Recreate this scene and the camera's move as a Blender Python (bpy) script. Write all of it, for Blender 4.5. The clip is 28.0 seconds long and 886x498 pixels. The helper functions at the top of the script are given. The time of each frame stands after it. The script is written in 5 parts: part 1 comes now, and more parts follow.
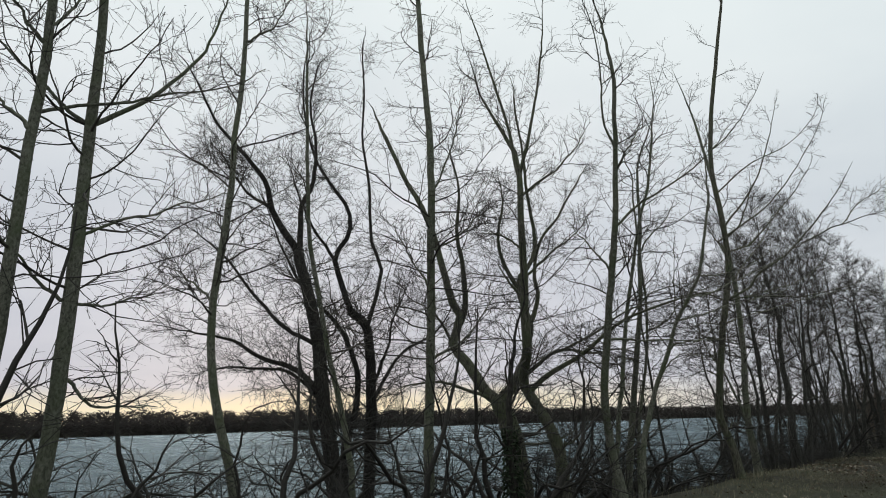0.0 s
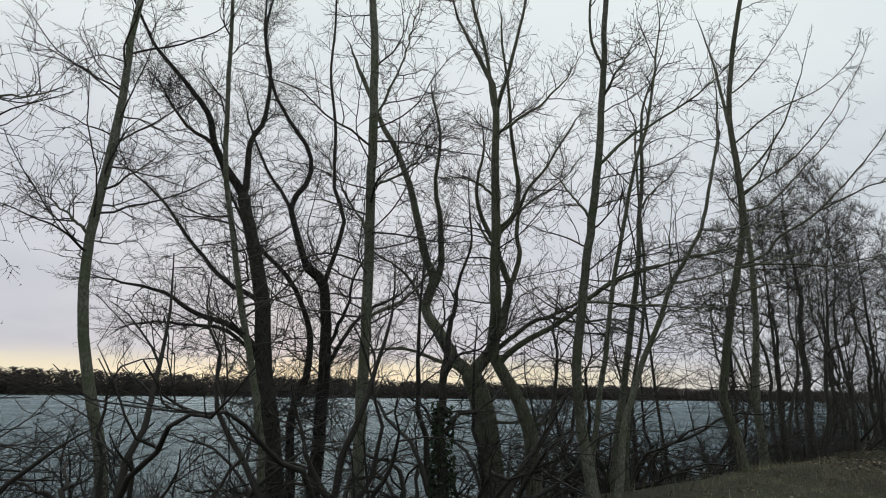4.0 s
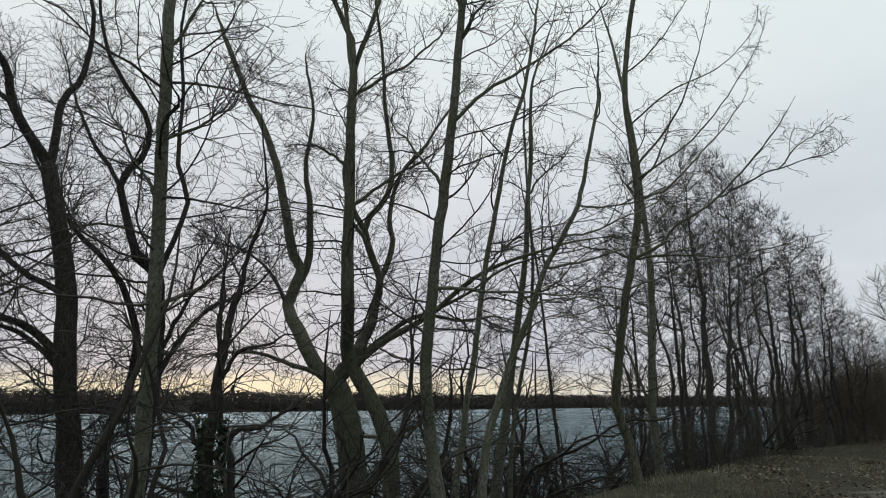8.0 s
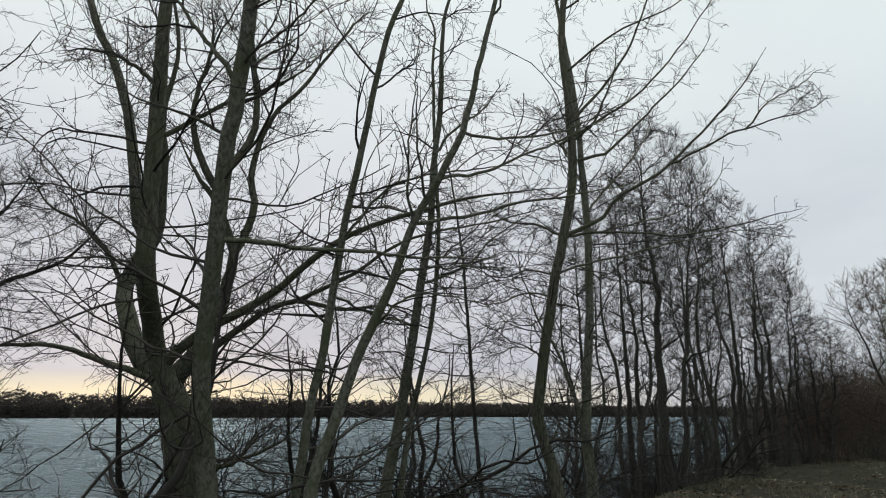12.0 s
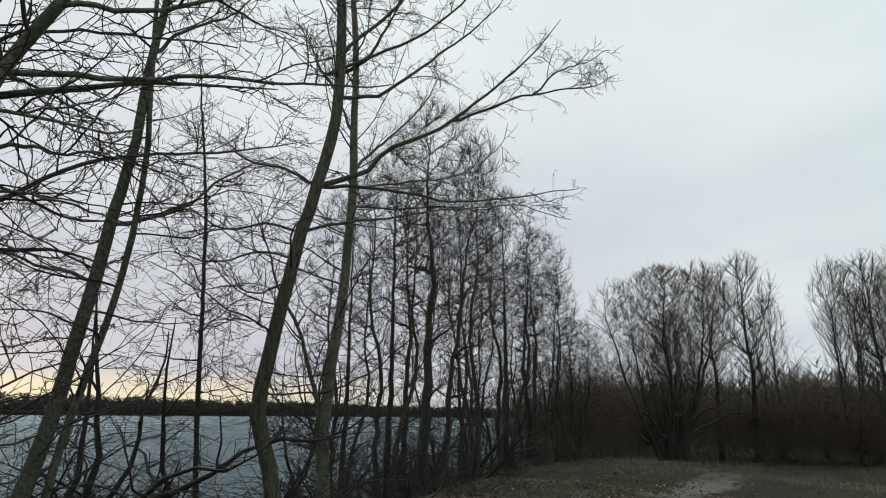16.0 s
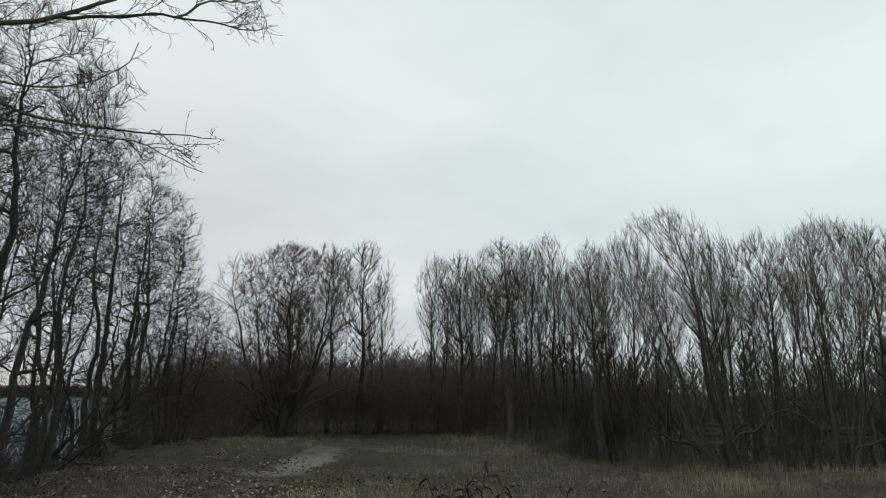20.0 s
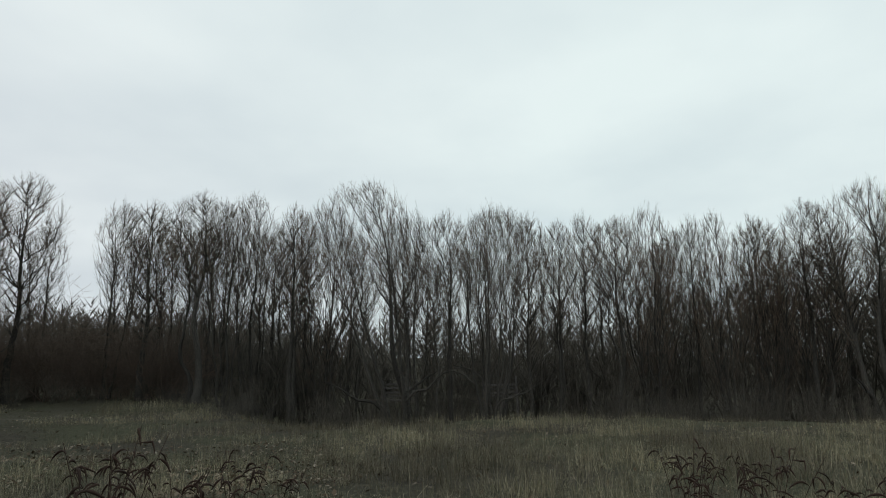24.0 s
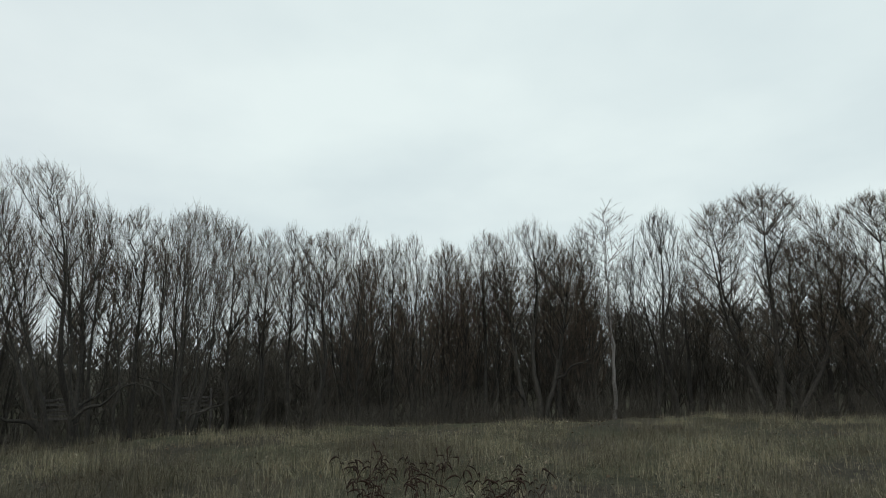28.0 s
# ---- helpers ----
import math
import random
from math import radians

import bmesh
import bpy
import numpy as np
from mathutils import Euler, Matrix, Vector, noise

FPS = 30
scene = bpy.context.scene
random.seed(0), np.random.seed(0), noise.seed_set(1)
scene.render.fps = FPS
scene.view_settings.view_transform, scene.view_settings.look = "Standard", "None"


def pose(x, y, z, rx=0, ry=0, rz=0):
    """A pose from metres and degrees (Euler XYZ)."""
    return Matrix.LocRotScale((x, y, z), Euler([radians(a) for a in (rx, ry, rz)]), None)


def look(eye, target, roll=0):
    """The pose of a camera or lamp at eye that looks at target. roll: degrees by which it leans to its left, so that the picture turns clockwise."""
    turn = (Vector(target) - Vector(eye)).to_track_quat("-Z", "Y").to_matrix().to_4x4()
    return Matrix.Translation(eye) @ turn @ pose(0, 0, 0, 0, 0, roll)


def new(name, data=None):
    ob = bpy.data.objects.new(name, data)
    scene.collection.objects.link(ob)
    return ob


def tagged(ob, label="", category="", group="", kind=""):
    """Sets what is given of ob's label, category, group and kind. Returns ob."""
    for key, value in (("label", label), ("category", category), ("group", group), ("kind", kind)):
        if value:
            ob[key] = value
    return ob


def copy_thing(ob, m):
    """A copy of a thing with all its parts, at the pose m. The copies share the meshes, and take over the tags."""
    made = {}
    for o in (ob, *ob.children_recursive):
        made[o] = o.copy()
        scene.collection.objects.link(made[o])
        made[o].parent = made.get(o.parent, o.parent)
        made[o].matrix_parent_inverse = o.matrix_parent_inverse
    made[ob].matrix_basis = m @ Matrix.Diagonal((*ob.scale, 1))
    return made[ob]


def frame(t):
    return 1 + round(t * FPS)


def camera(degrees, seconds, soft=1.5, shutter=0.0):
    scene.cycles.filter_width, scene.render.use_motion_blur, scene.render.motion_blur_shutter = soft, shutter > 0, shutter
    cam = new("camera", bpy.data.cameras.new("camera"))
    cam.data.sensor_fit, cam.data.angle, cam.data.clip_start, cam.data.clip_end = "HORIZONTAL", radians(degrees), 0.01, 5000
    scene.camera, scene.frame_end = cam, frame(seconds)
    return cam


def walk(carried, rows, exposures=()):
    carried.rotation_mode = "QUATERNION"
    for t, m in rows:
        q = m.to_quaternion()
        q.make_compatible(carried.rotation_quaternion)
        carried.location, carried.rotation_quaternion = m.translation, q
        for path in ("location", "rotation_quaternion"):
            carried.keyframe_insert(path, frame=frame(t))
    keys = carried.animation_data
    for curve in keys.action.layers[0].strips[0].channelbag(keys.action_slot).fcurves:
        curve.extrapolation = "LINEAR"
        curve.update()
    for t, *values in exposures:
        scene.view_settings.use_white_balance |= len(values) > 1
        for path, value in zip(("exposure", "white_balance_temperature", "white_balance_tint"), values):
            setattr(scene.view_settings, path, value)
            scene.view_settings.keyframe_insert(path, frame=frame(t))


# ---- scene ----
cam = camera(71.77, 28.0, soft=1.0)
PATH = [
    (0.0, 0.105, 0.105, 1.555, 105.79, 1.45, 2.27),
    (0.5, 0.245, 0.342, 1.555, 104.97, 1.88, 2.35),
    (1.0, 0.403, 0.606, 1.555, 102.61, -0.14, 3.75),
    (1.5, 0.553, 0.848, 1.553, 103.99, -0.59, 2.21),
    (2.0, 0.666, 1.076, 1.551, 103.14, 1.17, 1.45),
    (2.5, 0.832, 1.323, 1.549, 104.96, -0.82, 3.96),
    (4.5, 1.414, 2.487, 1.537, 103.11, -0.78, 3.70),
    (5.0, 1.585, 2.736, 1.529, 104.41, 0.23, 0.08),
    (5.5, 1.763, 2.999, 1.511, 103.63, 0.28, -1.57),
    (6.0, 1.930, 3.138, 1.481, 103.69, -1.20, -4.52),
    (6.5, 2.100, 3.402, 1.468, 103.54, -0.78, -5.21),
    (7.0, 2.228, 3.578, 1.490, 103.23, 0.88, -7.07),
    (7.5, 2.435, 3.889, 1.496, 106.08, -1.19, -3.83),
    (8.0, 2.594, 4.119, 1.518, 104.41, 0.32, -2.24),
    (8.5, 2.720, 4.400, 1.511, 105.31, 0.66, -3.41),
    (9.0, 2.880, 4.713, 1.501, 102.70, 1.55, -4.63),
    (9.5, 3.041, 5.044, 1.535, 101.44, 0.43, -4.20),
    (10.0, 3.232, 5.414, 1.565, 103.14, 1.32, -5.19),
    (10.5, 3.464, 5.902, 1.565, 103.36, 0.29, -2.70),
    (11.0, 3.699, 6.259, 1.564, 103.41, 1.22, -2.94),
    (11.5, 3.880, 6.583, 1.589, 103.47, 3.03, -5.60),
    (12.0, 4.172, 6.863, 1.620, 105.07, -0.22, -5.23),
    (12.5, 4.414, 7.201, 1.635, 103.29, 0.88, -8.38),
    (13.0, 4.598, 7.442, 1.639, 104.50, 1.17, -15.37),
    (13.5, 4.766, 7.699, 1.660, 106.93, -0.88, -16.19),
    (15.5, 5.289, 8.435, 1.539, 103.83, -0.93, -21.88),
    (16.0, 5.435, 8.696, 1.543, 105.20, -0.70, -24.41),
    (16.5, 5.592, 8.872, 1.549, 105.49, 0.75, -28.44),
    (17.0, 5.750, 9.049, 1.569, 106.15, -0.51, -28.45),
    (17.5, 5.865, 9.190, 1.553, 104.80, -1.37, -32.27),
    (18.0, 5.930, 9.224, 1.557, 105.66, -0.57, -38.64),
    (18.5, 5.909, 9.214, 1.564, 105.36, -0.92, -44.68),
    (19.0, 6.002, 9.248, 1.555, 104.31, -0.95, -51.20),
    (19.5, 5.972, 9.219, 1.555, 103.55, -0.50, -54.78),
    (20.0, 5.989, 9.214, 1.553, 103.40, 0.04, -58.20),
    (20.5, 6.006, 9.208, 1.546, 102.85, 0.51, -61.64),
    (21.0, 6.054, 9.229, 1.548, 103.09, 0.65, -65.50),
    (21.5, 6.044, 9.218, 1.546, 102.81, 0.33, -69.20),
    (22.0, 6.068, 9.225, 1.545, 102.50, 0.11, -72.49),
    (22.5, 6.090, 9.216, 1.546, 101.69, 0.40, -76.87),
    (24.5, 6.084, 8.912, 1.541, 100.23, 0.31, -87.66),
    (25.0, 6.053, 8.885, 1.544, 100.52, 0.92, -91.08),
    (25.5, 6.036, 8.874, 1.547, 100.24, 0.92, -95.06),
    (26.0, 6.043, 8.876, 1.548, 100.52, 0.92, -98.78),
    (26.5, 6.008, 8.862, 1.548, 100.16, 0.29, -102.38),
    (27.0, 6.019, 8.857, 1.551, 100.35, -0.04, -105.37),
    (27.5, 6.010, 8.873, 1.558, 100.63, 0.04, -108.29),
    (28.0, 5.956, 8.856, 1.541, 100.94, 0.25, -111.75),
]
walk(cam, [(t, pose(x, y, z, rx, ry, rz)) for t, x, y, z, rx, ry, rz in PATH])

# ---- world and light ----
world = bpy.data.worlds.new("overcast_dusk")
scene.world = world
world.use_nodes = True


def build_sky(nt):
    N, L = nt.nodes, nt.links
    N.clear()
    out = N.new("ShaderNodeOutputWorld")
    bg = N.new("ShaderNodeBackground")
    L.new(bg.outputs[0], out.inputs[0])
    sky = N.new("ShaderNodeTexSky")
    sky.sky_type = "NISHITA"
    sky.sun_disc = False
    sky.sun_elevation, sky.sun_rotation = radians(6), radians(-18)
    co = N.new("ShaderNodeTexCoord")
    sep = N.new("ShaderNodeSeparateXYZ")
    L.new(co.outputs["Generated"], sep.inputs[0])

    def math_node(op, a, b=None, clamp=False):
        m = N.new("ShaderNodeMath")
        m.operation, m.use_clamp = op, clamp
        for i, v in enumerate((a, b)):
            if v is None:
                continue
            if isinstance(v, (int, float)):
                m.inputs[i].default_value = v
            else:
                L.new(v, m.inputs[i])
        return m.outputs[0]

    def mix(fac, a, b):
        m = N.new("ShaderNodeMix")
        m.data_type = "RGBA"
        for i, v in ((0, fac), (6, a), (7, b)):
            if isinstance(v, (int, float, tuple)):
                m.inputs[i].default_value = v
            else:
                L.new(v, m.inputs[i])
        return m.outputs[2]

    # cloud deck seen on a flat layer overhead
    h = math_node("ADD", math_node("MAXIMUM", sep.outputs[2], 0.0), 0.16)
    comb = N.new("ShaderNodeCombineXYZ")
    L.new(math_node("DIVIDE", sep.outputs[0], h), comb.inputs[0])
    L.new(math_node("DIVIDE", sep.outputs[1], h), comb.inputs[1])
    cloud = N.new("ShaderNodeTexNoise")
    cloud.inputs["Scale"].default_value = 0.9
    cloud.inputs["Detail"].default_value = 5.0
    cloud.inputs["Roughness"].default_value = 0.5
    L.new(comb.outputs[0], cloud.inputs["Vector"])
    # height of view: 0 at the horizon, 1 overhead
    up = N.new("ShaderNodeValToRGB")
    up.color_ramp.elements[0].position = 0.0
    up.color_ramp.elements[0].color = SKY_LOW
    up.color_ramp.elements[1].position = 0.62
    up.color_ramp.elements[1].color = SKY_TOP
    e = up.color_ramp.elements.new(0.22)
    e.color = SKY_MID
    L.new(sep.outputs[2], up.inputs[0])
    # the bright side of the deck lies away from the lake
    side = math_node("ADD", math_node("MULTIPLY", sep.outputs[0], 0.62), math_node("MULTIPLY", sep.outputs[1], -0.55))
    side = math_node("ADD", math_node("MULTIPLY", side, 0.9), 0.42, True)
    deck = mix(side, up.outputs[0], SKY_SIDE)
    shade = N.new("ShaderNodeValToRGB")
    shade.color_ramp.elements[0].position, shade.color_ramp.elements[0].color = 0.32, (0.86, 0.875, 0.90, 1)
    shade.color_ramp.elements[1].position, shade.color_ramp.elements[1].color = 0.68, (1.06, 1.05, 1.04, 1)
    L.new(cloud.outputs[0], shade.inputs[0])
    mul = N.new("ShaderNodeMix")
    mul.data_type, mul.blend_type = "RGBA", "MULTIPLY"
    mul.inputs[0].default_value = 1.0
    L.new(deck, mul.inputs[6])
    L.new(shade.outputs[0], mul.inputs[7])
    # clear evening strip under the cloud edge, over the lake
    low = N.new("ShaderNodeMapRange")
    low.interpolation_type = "SMOOTHSTEP"
    low.inputs["From Min"].default_value, low.inputs["From Max"].default_value = 0.068, 0.026
    L.new(math_node("ADD", sep.outputs[2], math_node("MULTIPLY", math_node("SUBTRACT", cloud.outputs[0], 0.5), 0.05)), low.inputs["Value"])
    west = N.new("ShaderNodeMapRange")
    west.interpolation_type = "SMOOTHSTEP"
    west.inputs["From Min"].default_value, west.inputs["From Max"].default_value = 0.62, 0.95
    L.new(math_node("ADD", math_node("MULTIPLY", sep.outputs[1], 0.94), math_node("MULTIPLY", sep.outputs[0], -0.34)), west.inputs["Value"])
    warm = mix(math_node("MULTIPLY", low.outputs[0], west.outputs[0]), mul.outputs[2], SKY_WARM)
    thin = N.new("ShaderNodeMix")
    thin.data_type, thin.blend_type = "RGBA", "ADD"
    thin.inputs[0].default_value = 0.003
    L.new(warm, thin.inputs[6])
    L.new(sky.outputs[0], thin.inputs[7])
    L.new(thin.outputs[2], bg.inputs[0])
    bg.inputs[1].default_value = 1.0


SKY_LOW = (0.56, 0.56, 0.63, 1)
SKY_MID = (0.67, 0.685, 0.735, 1)
SKY_TOP = (0.85, 0.91, 0.91, 1)
SKY_SIDE = (0.74, 0.84, 0.845, 1)
SKY_WARM = (0.83, 0.76, 0.585, 1)
build_sky(world.node_tree)

sun_data = bpy.data.lights.new("sun", "SUN")
sun_data.energy, sun_data.angle, sun_data.color = 0.5, radians(25), (1.0, 0.95, 0.88)
sun = new("sun", sun_data)
sun.matrix_world = look((-30, 92, 60), (0, 0, 0))

# ---- materials ----


def material(name, rough=0.85, spec=0.3):
    m = bpy.data.materials.new(name)
    m.use_nodes = True
    b = m.node_tree.nodes["Principled BSDF"]
    b.inputs["Roughness"].default_value = rough
    b.inputs["Specular IOR Level"].default_value = spec
    return m, m.node_tree.nodes, m.node_tree.links, b


def noise_node(N, L, scale, detail=4, vec=None, dist=0.0, rough=0.55):
    n = N.new("ShaderNodeTexNoise")
    n.inputs["Scale"].default_value = scale
    n.inputs["Detail"].default_value = detail
    n.inputs["Distortion"].default_value = dist
    n.inputs["Roughness"].default_value = rough
    if vec is not None:
        L.new(vec, n.inputs["Vector"])
    return n


def ramp_node(N, L, src, *stops):
    r = N.new("ShaderNodeValToRGB")
    e = r.color_ramp.elements
    while len(e) < len(stops):
        e.new(0.5)
    for el, (p, c) in zip(e, stops):
        el.position, el.color = p, (*c, 1)
    L.new(src, r.inputs[0])
    return r.outputs[0]


def mix_node(N, L, fac, a, b, blend="MIX"):
    m = N.new("ShaderNodeMix")
    m.data_type, m.blend_type = "RGBA", blend
    for i, v in ((0, fac), (6, a), (7, b)):
        if isinstance(v, (int, float)):
            m.inputs[i].default_value = v
        elif isinstance(v, tuple):
            m.inputs[i].default_value = (*v, 1)
        else:
            L.new(v, m.inputs[i])
    return m.outputs[2]


def bump_node(N, L, b, src, strength, dist=0.02):
    k = N.new("ShaderNodeBump")
    k.inputs["Strength"].default_value, k.inputs["Distance"].default_value = strength, dist
    L.new(src, k.inputs["Height"])
    L.new(k.outputs[0], b.inputs["Normal"])


def bark(name, dark, mid, light, moss=None, stretch=0.25, vary=0.3):
    m, N, L, b = material(name, 0.9, 0.2)
    co = N.new("ShaderNodeTexCoord")
    mp = N.new("ShaderNodeMapping")
    mp.inputs["Scale"].default_value = (1, 1, stretch)
    L.new(co.outputs["Object"], mp.inputs[0])
    fine = noise_node(N, L, 38, 5, mp.outputs[0], 0.4)
    big = noise_node(N, L, 2.2, 3, co.outputs["Object"])
    c = ramp_node(N, L, fine.outputs[0], (0.32, dark), (0.52, mid), (0.75, light))
    if moss:
        f = ramp_node(N, L, big.outputs[0], (0.42, (0, 0, 0)), (0.66, (0.75, 0.75, 0.75)))
        c = mix_node(N, L, f, c, moss)
    info = N.new("ShaderNodeObjectInfo")
    v = ramp_node(N, L, info.outputs["Random"], (0.0, (1 - vary,) * 3), (1.0, (1 + vary * 0.4,) * 3))
    c = mix_node(N, L, 1.0, c, v, "MULTIPLY")
    L.new(c, b.inputs["Base Color"])
    bump_node(N, L, b, fine.outputs[0], 0.7, 0.012)
    return m


BARK_SMOOTH = bark("aspen_bark", (0.055, 0.053, 0.043), (0.145, 0.143, 0.113), (0.245, 0.24, 0.2), (0.085, 0.1, 0.056), 0.6)
BARK_ROUGH = bark("furrowed_bark", (0.033, 0.03, 0.024), (0.108, 0.102, 0.077), (0.19, 0.18, 0.14), (0.078, 0.092, 0.05), 0.2)
BARK_DARK = bark("alder_bark", (0.029, 0.028, 0.026), (0.056, 0.054, 0.047), (0.095, 0.09, 0.077), None, 0.25)
BARK_BLACK = bark("wet_dark_bark", (0.014, 0.012, 0.011), (0.036, 0.032, 0.028), (0.072, 0.066, 0.057), None, 0.25)
BARK_BIRCH = bark("birch_bark", (0.05, 0.046, 0.042), (0.3, 0.29, 0.27), (0.5, 0.48, 0.45), None, 3.0)


def twig(name, a, c, rough=0.8):
    m, N, L, b = material(name, rough, 0.25)
    g = N.new("ShaderNodeNewGeometry")
    col = ramp_node(N, L, g.outputs["Random Per Island"], (0.0, a), (1.0, c))
    big = noise_node(N, L, 0.8, 2)
    col = mix_node(N, L, 1.0, col, ramp_node(N, L, big.outputs[0], (0.3, (0.75,) * 3), (0.7, (1.15,) * 3)), "MULTIPLY")
    L.new(col, b.inputs["Base Color"])
    return m


TWIG_GREY = twig("grey_twigs", (0.028, 0.025, 0.022), (0.075, 0.066, 0.056))
TWIG_DARK = twig("dark_twigs", (0.032, 0.03, 0.028), (0.07, 0.065, 0.059))
TWIG_RED = twig("reddish_twigs", (0.06, 0.047, 0.035), (0.148, 0.113, 0.083))
TWIG_BROWN = twig("brown_twigs", (0.054, 0.045, 0.034), (0.138, 0.112, 0.083))
TWIG_UNDER = twig("undergrowth_twigs", (0.045, 0.042, 0.035), (0.105, 0.096, 0.077))
TWIG_BUSH = twig("wet_dark_twigs", (0.021, 0.02, 0.018), (0.048, 0.043, 0.037))
TWIG_THICKET = twig("thicket_twigs", (0.078, 0.061, 0.048), (0.165, 0.128, 0.099))


def build_ground_material():
    m, N, L, b = material("leaf_strewn_soil", 0.95, 0.15)
    co = N.new("ShaderNodeTexCoord")
    big = noise_node(N, L, 0.35, 4, co.outputs["Object"])
    fine = noise_node(N, L, 9, 6, co.outputs["Object"], 0.5, 0.65)
    c1 = ramp_node(N, L, fine.outputs[0], (0.3, (0.021, 0.019, 0.014)), (0.55, (0.05, 0.045, 0.033)), (0.8, (0.1, 0.09, 0.069)))
    c2 = ramp_node(N, L, fine.outputs[0], (0.3, (0.027, 0.028, 0.017)), (0.55, (0.057, 0.059, 0.035)), (0.8, (0.112, 0.112, 0.074)))
    c = mix_node(N, L, ramp_node(N, L, big.outputs[0], (0.4, (0, 0, 0)), (0.62, (1, 1, 1))), c1, c2)
    L.new(c, b.inputs["Base Color"])
    bump_node(N, L, b, fine.outputs[0], 0.9, 0.06)
    return m


def build_path_material():
    m, N, L, b = material("worn_sandy_soil", 0.95, 0.15)
    co = N.new("ShaderNodeTexCoord")
    big = noise_node(N, L, 0.7, 5, co.outputs["Object"], 0.8, 0.65)
    fine = noise_node(N, L, 22, 6, co.outputs["Object"], 0.3, 0.7)
    c = ramp_node(N, L, fine.outputs[0], (0.3, (0.115, 0.103, 0.086)), (0.6, (0.21, 0.195, 0.17)), (0.8, (0.29, 0.273, 0.245)))
    d = ramp_node(N, L, fine.outputs[0], (0.3, (0.024, 0.0225, 0.0155)), (0.55, (0.053, 0.051, 0.034)), (0.8, (0.105, 0.1, 0.071)))
    worn = N.new("ShaderNodeAttribute")
    worn.attribute_name = "wear"
    k = N.new("ShaderNodeMath")
    k.operation = "MULTIPLY_ADD"
    L.new(worn.outputs["Fac"], k.inputs[0])
    k.inputs[1].default_value = 0.55
    L.new(big.outputs[0], k.inputs[2])
    c = mix_node(N, L, ramp_node(N, L, k.outputs[0], (0.62, (0, 0, 0)), (0.95, (1, 1, 1))), d, c)
    L.new(c, b.inputs["Base Color"])
    bump_node(N, L, b, fine.outputs[0], 0.8, 0.03)
    return m


def build_water_material():
    m, N, L, b = material("rippled_lake_water", 0.6, 0.0)
    b.inputs["Base Color"].default_value = (0.018, 0.034, 0.038, 1)
    co = N.new("ShaderNodeTexCoord")
    mp = N.new("ShaderNodeMapping")
    mp.inputs["Scale"].default_value = (1.0, 1.6, 1.0)
    L.new(co.outputs["Object"], mp.inputs[0])
    a = noise_node(N, L, 2.0, 5, mp.outputs[0], 0.4, 0.6)
    w = noise_node(N, L, 0.3, 3, mp.outputs[0], 0.2)
    s = N.new("ShaderNodeMath")
    s.operation = "MULTIPLY_ADD"
    L.new(w.outputs[0], s.inputs[0])
    s.inputs[1].default_value = 1.6
    L.new(a.outputs[0], s.inputs[2])
    k = N.new("ShaderNodeBump")
    k.inputs["Strength"].default_value, k.inputs["Distance"].default_value = 1.0, 0.35
    L.new(s.outputs[0], k.inputs["Height"])
    gloss = N.new("ShaderNodeBsdfGlossy")
    gloss.inputs["Color"].default_value = (0.62, 0.73, 0.78, 1)
    # wind drags darker and smoother lanes over the lake
    lane = noise_node(N, L, 0.05, 3, mp.outputs[0], 0.6)
    r = N.new("ShaderNodeMapRange")
    r.inputs["To Min"].default_value, r.inputs["To Max"].default_value = 0.14, 0.4
    L.new(lane.outputs[0], r.inputs["Value"])
    L.new(r.outputs[0], gloss.inputs["Roughness"])
    L.new(k.outputs[0], gloss.inputs["Normal"])
    fr = N.new("ShaderNodeFresnel")
    fr.inputs["IOR"].default_value = 1.333
    L.new(k.outputs[0], fr.inputs["Normal"])
    mx = N.new("ShaderNodeMixShader")
    L.new(fr.outputs[0], mx.inputs[0])
    L.new(b.outputs[0], mx.inputs[1])
    L.new(gloss.outputs[0], mx.inputs[2])
    L.new(mx.outputs[0], N["Material Output"].inputs["Surface"])
    return m


def blade_material(name, *stops):
    m, N, L, b = material(name, 0.8, 0.2)
    g = N.new("ShaderNodeNewGeometry")
    co = N.new("ShaderNodeTexCoord")
    big = noise_node(N, L, 0.25, 3, co.outputs["Object"])
    c = ramp_node(N, L, g.outputs["Random Per Island"], *stops)
    c = mix_node(N, L, 1.0, c, ramp_node(N, L, big.outputs[0], (0.36, (0.5, 0.48, 0.45)), (0.5, (0.9, 0.88, 0.84)), (0.64, (1.4, 1.36, 1.25))), "MULTIPLY")
    L.new(c, b.inputs["Base Color"])
    return m


SOIL = build_ground_material()
SAND = build_path_material()
WATER = build_water_material()
GRASS = blade_material("dry_grass", (0.0, (0.09, 0.084, 0.056)), (0.5, (0.185, 0.171, 0.121)), (0.85, (0.32, 0.298, 0.22)), (1.0, (0.08, 0.096, 0.05)))
LEAF = blade_material("fallen_leaves", (0.0, (0.05, 0.032, 0.02)), (0.6, (0.12, 0.092, 0.066)), (1.0, (0.30, 0.27, 0.23)))
IVY = blade_material("ivy_leaves", (0.0, (0.012, 0.02, 0.01)), (1.0, (0.035, 0.05, 0.026)))
WILT = blade_material("wilted_leaves", (0.0, (0.022, 0.014, 0.011)), (1.0, (0.058, 0.033, 0.024)))
FARWOOD = twig("far_woods", (0.034, 0.028, 0.026), (0.06, 0.05, 0.045), 0.95)
WOOD = bark("weathered_boards", (0.05, 0.047, 0.043), (0.105, 0.1, 0.093), (0.16, 0.155, 0.145), None, 0.2)

# ---- mesh helpers ----


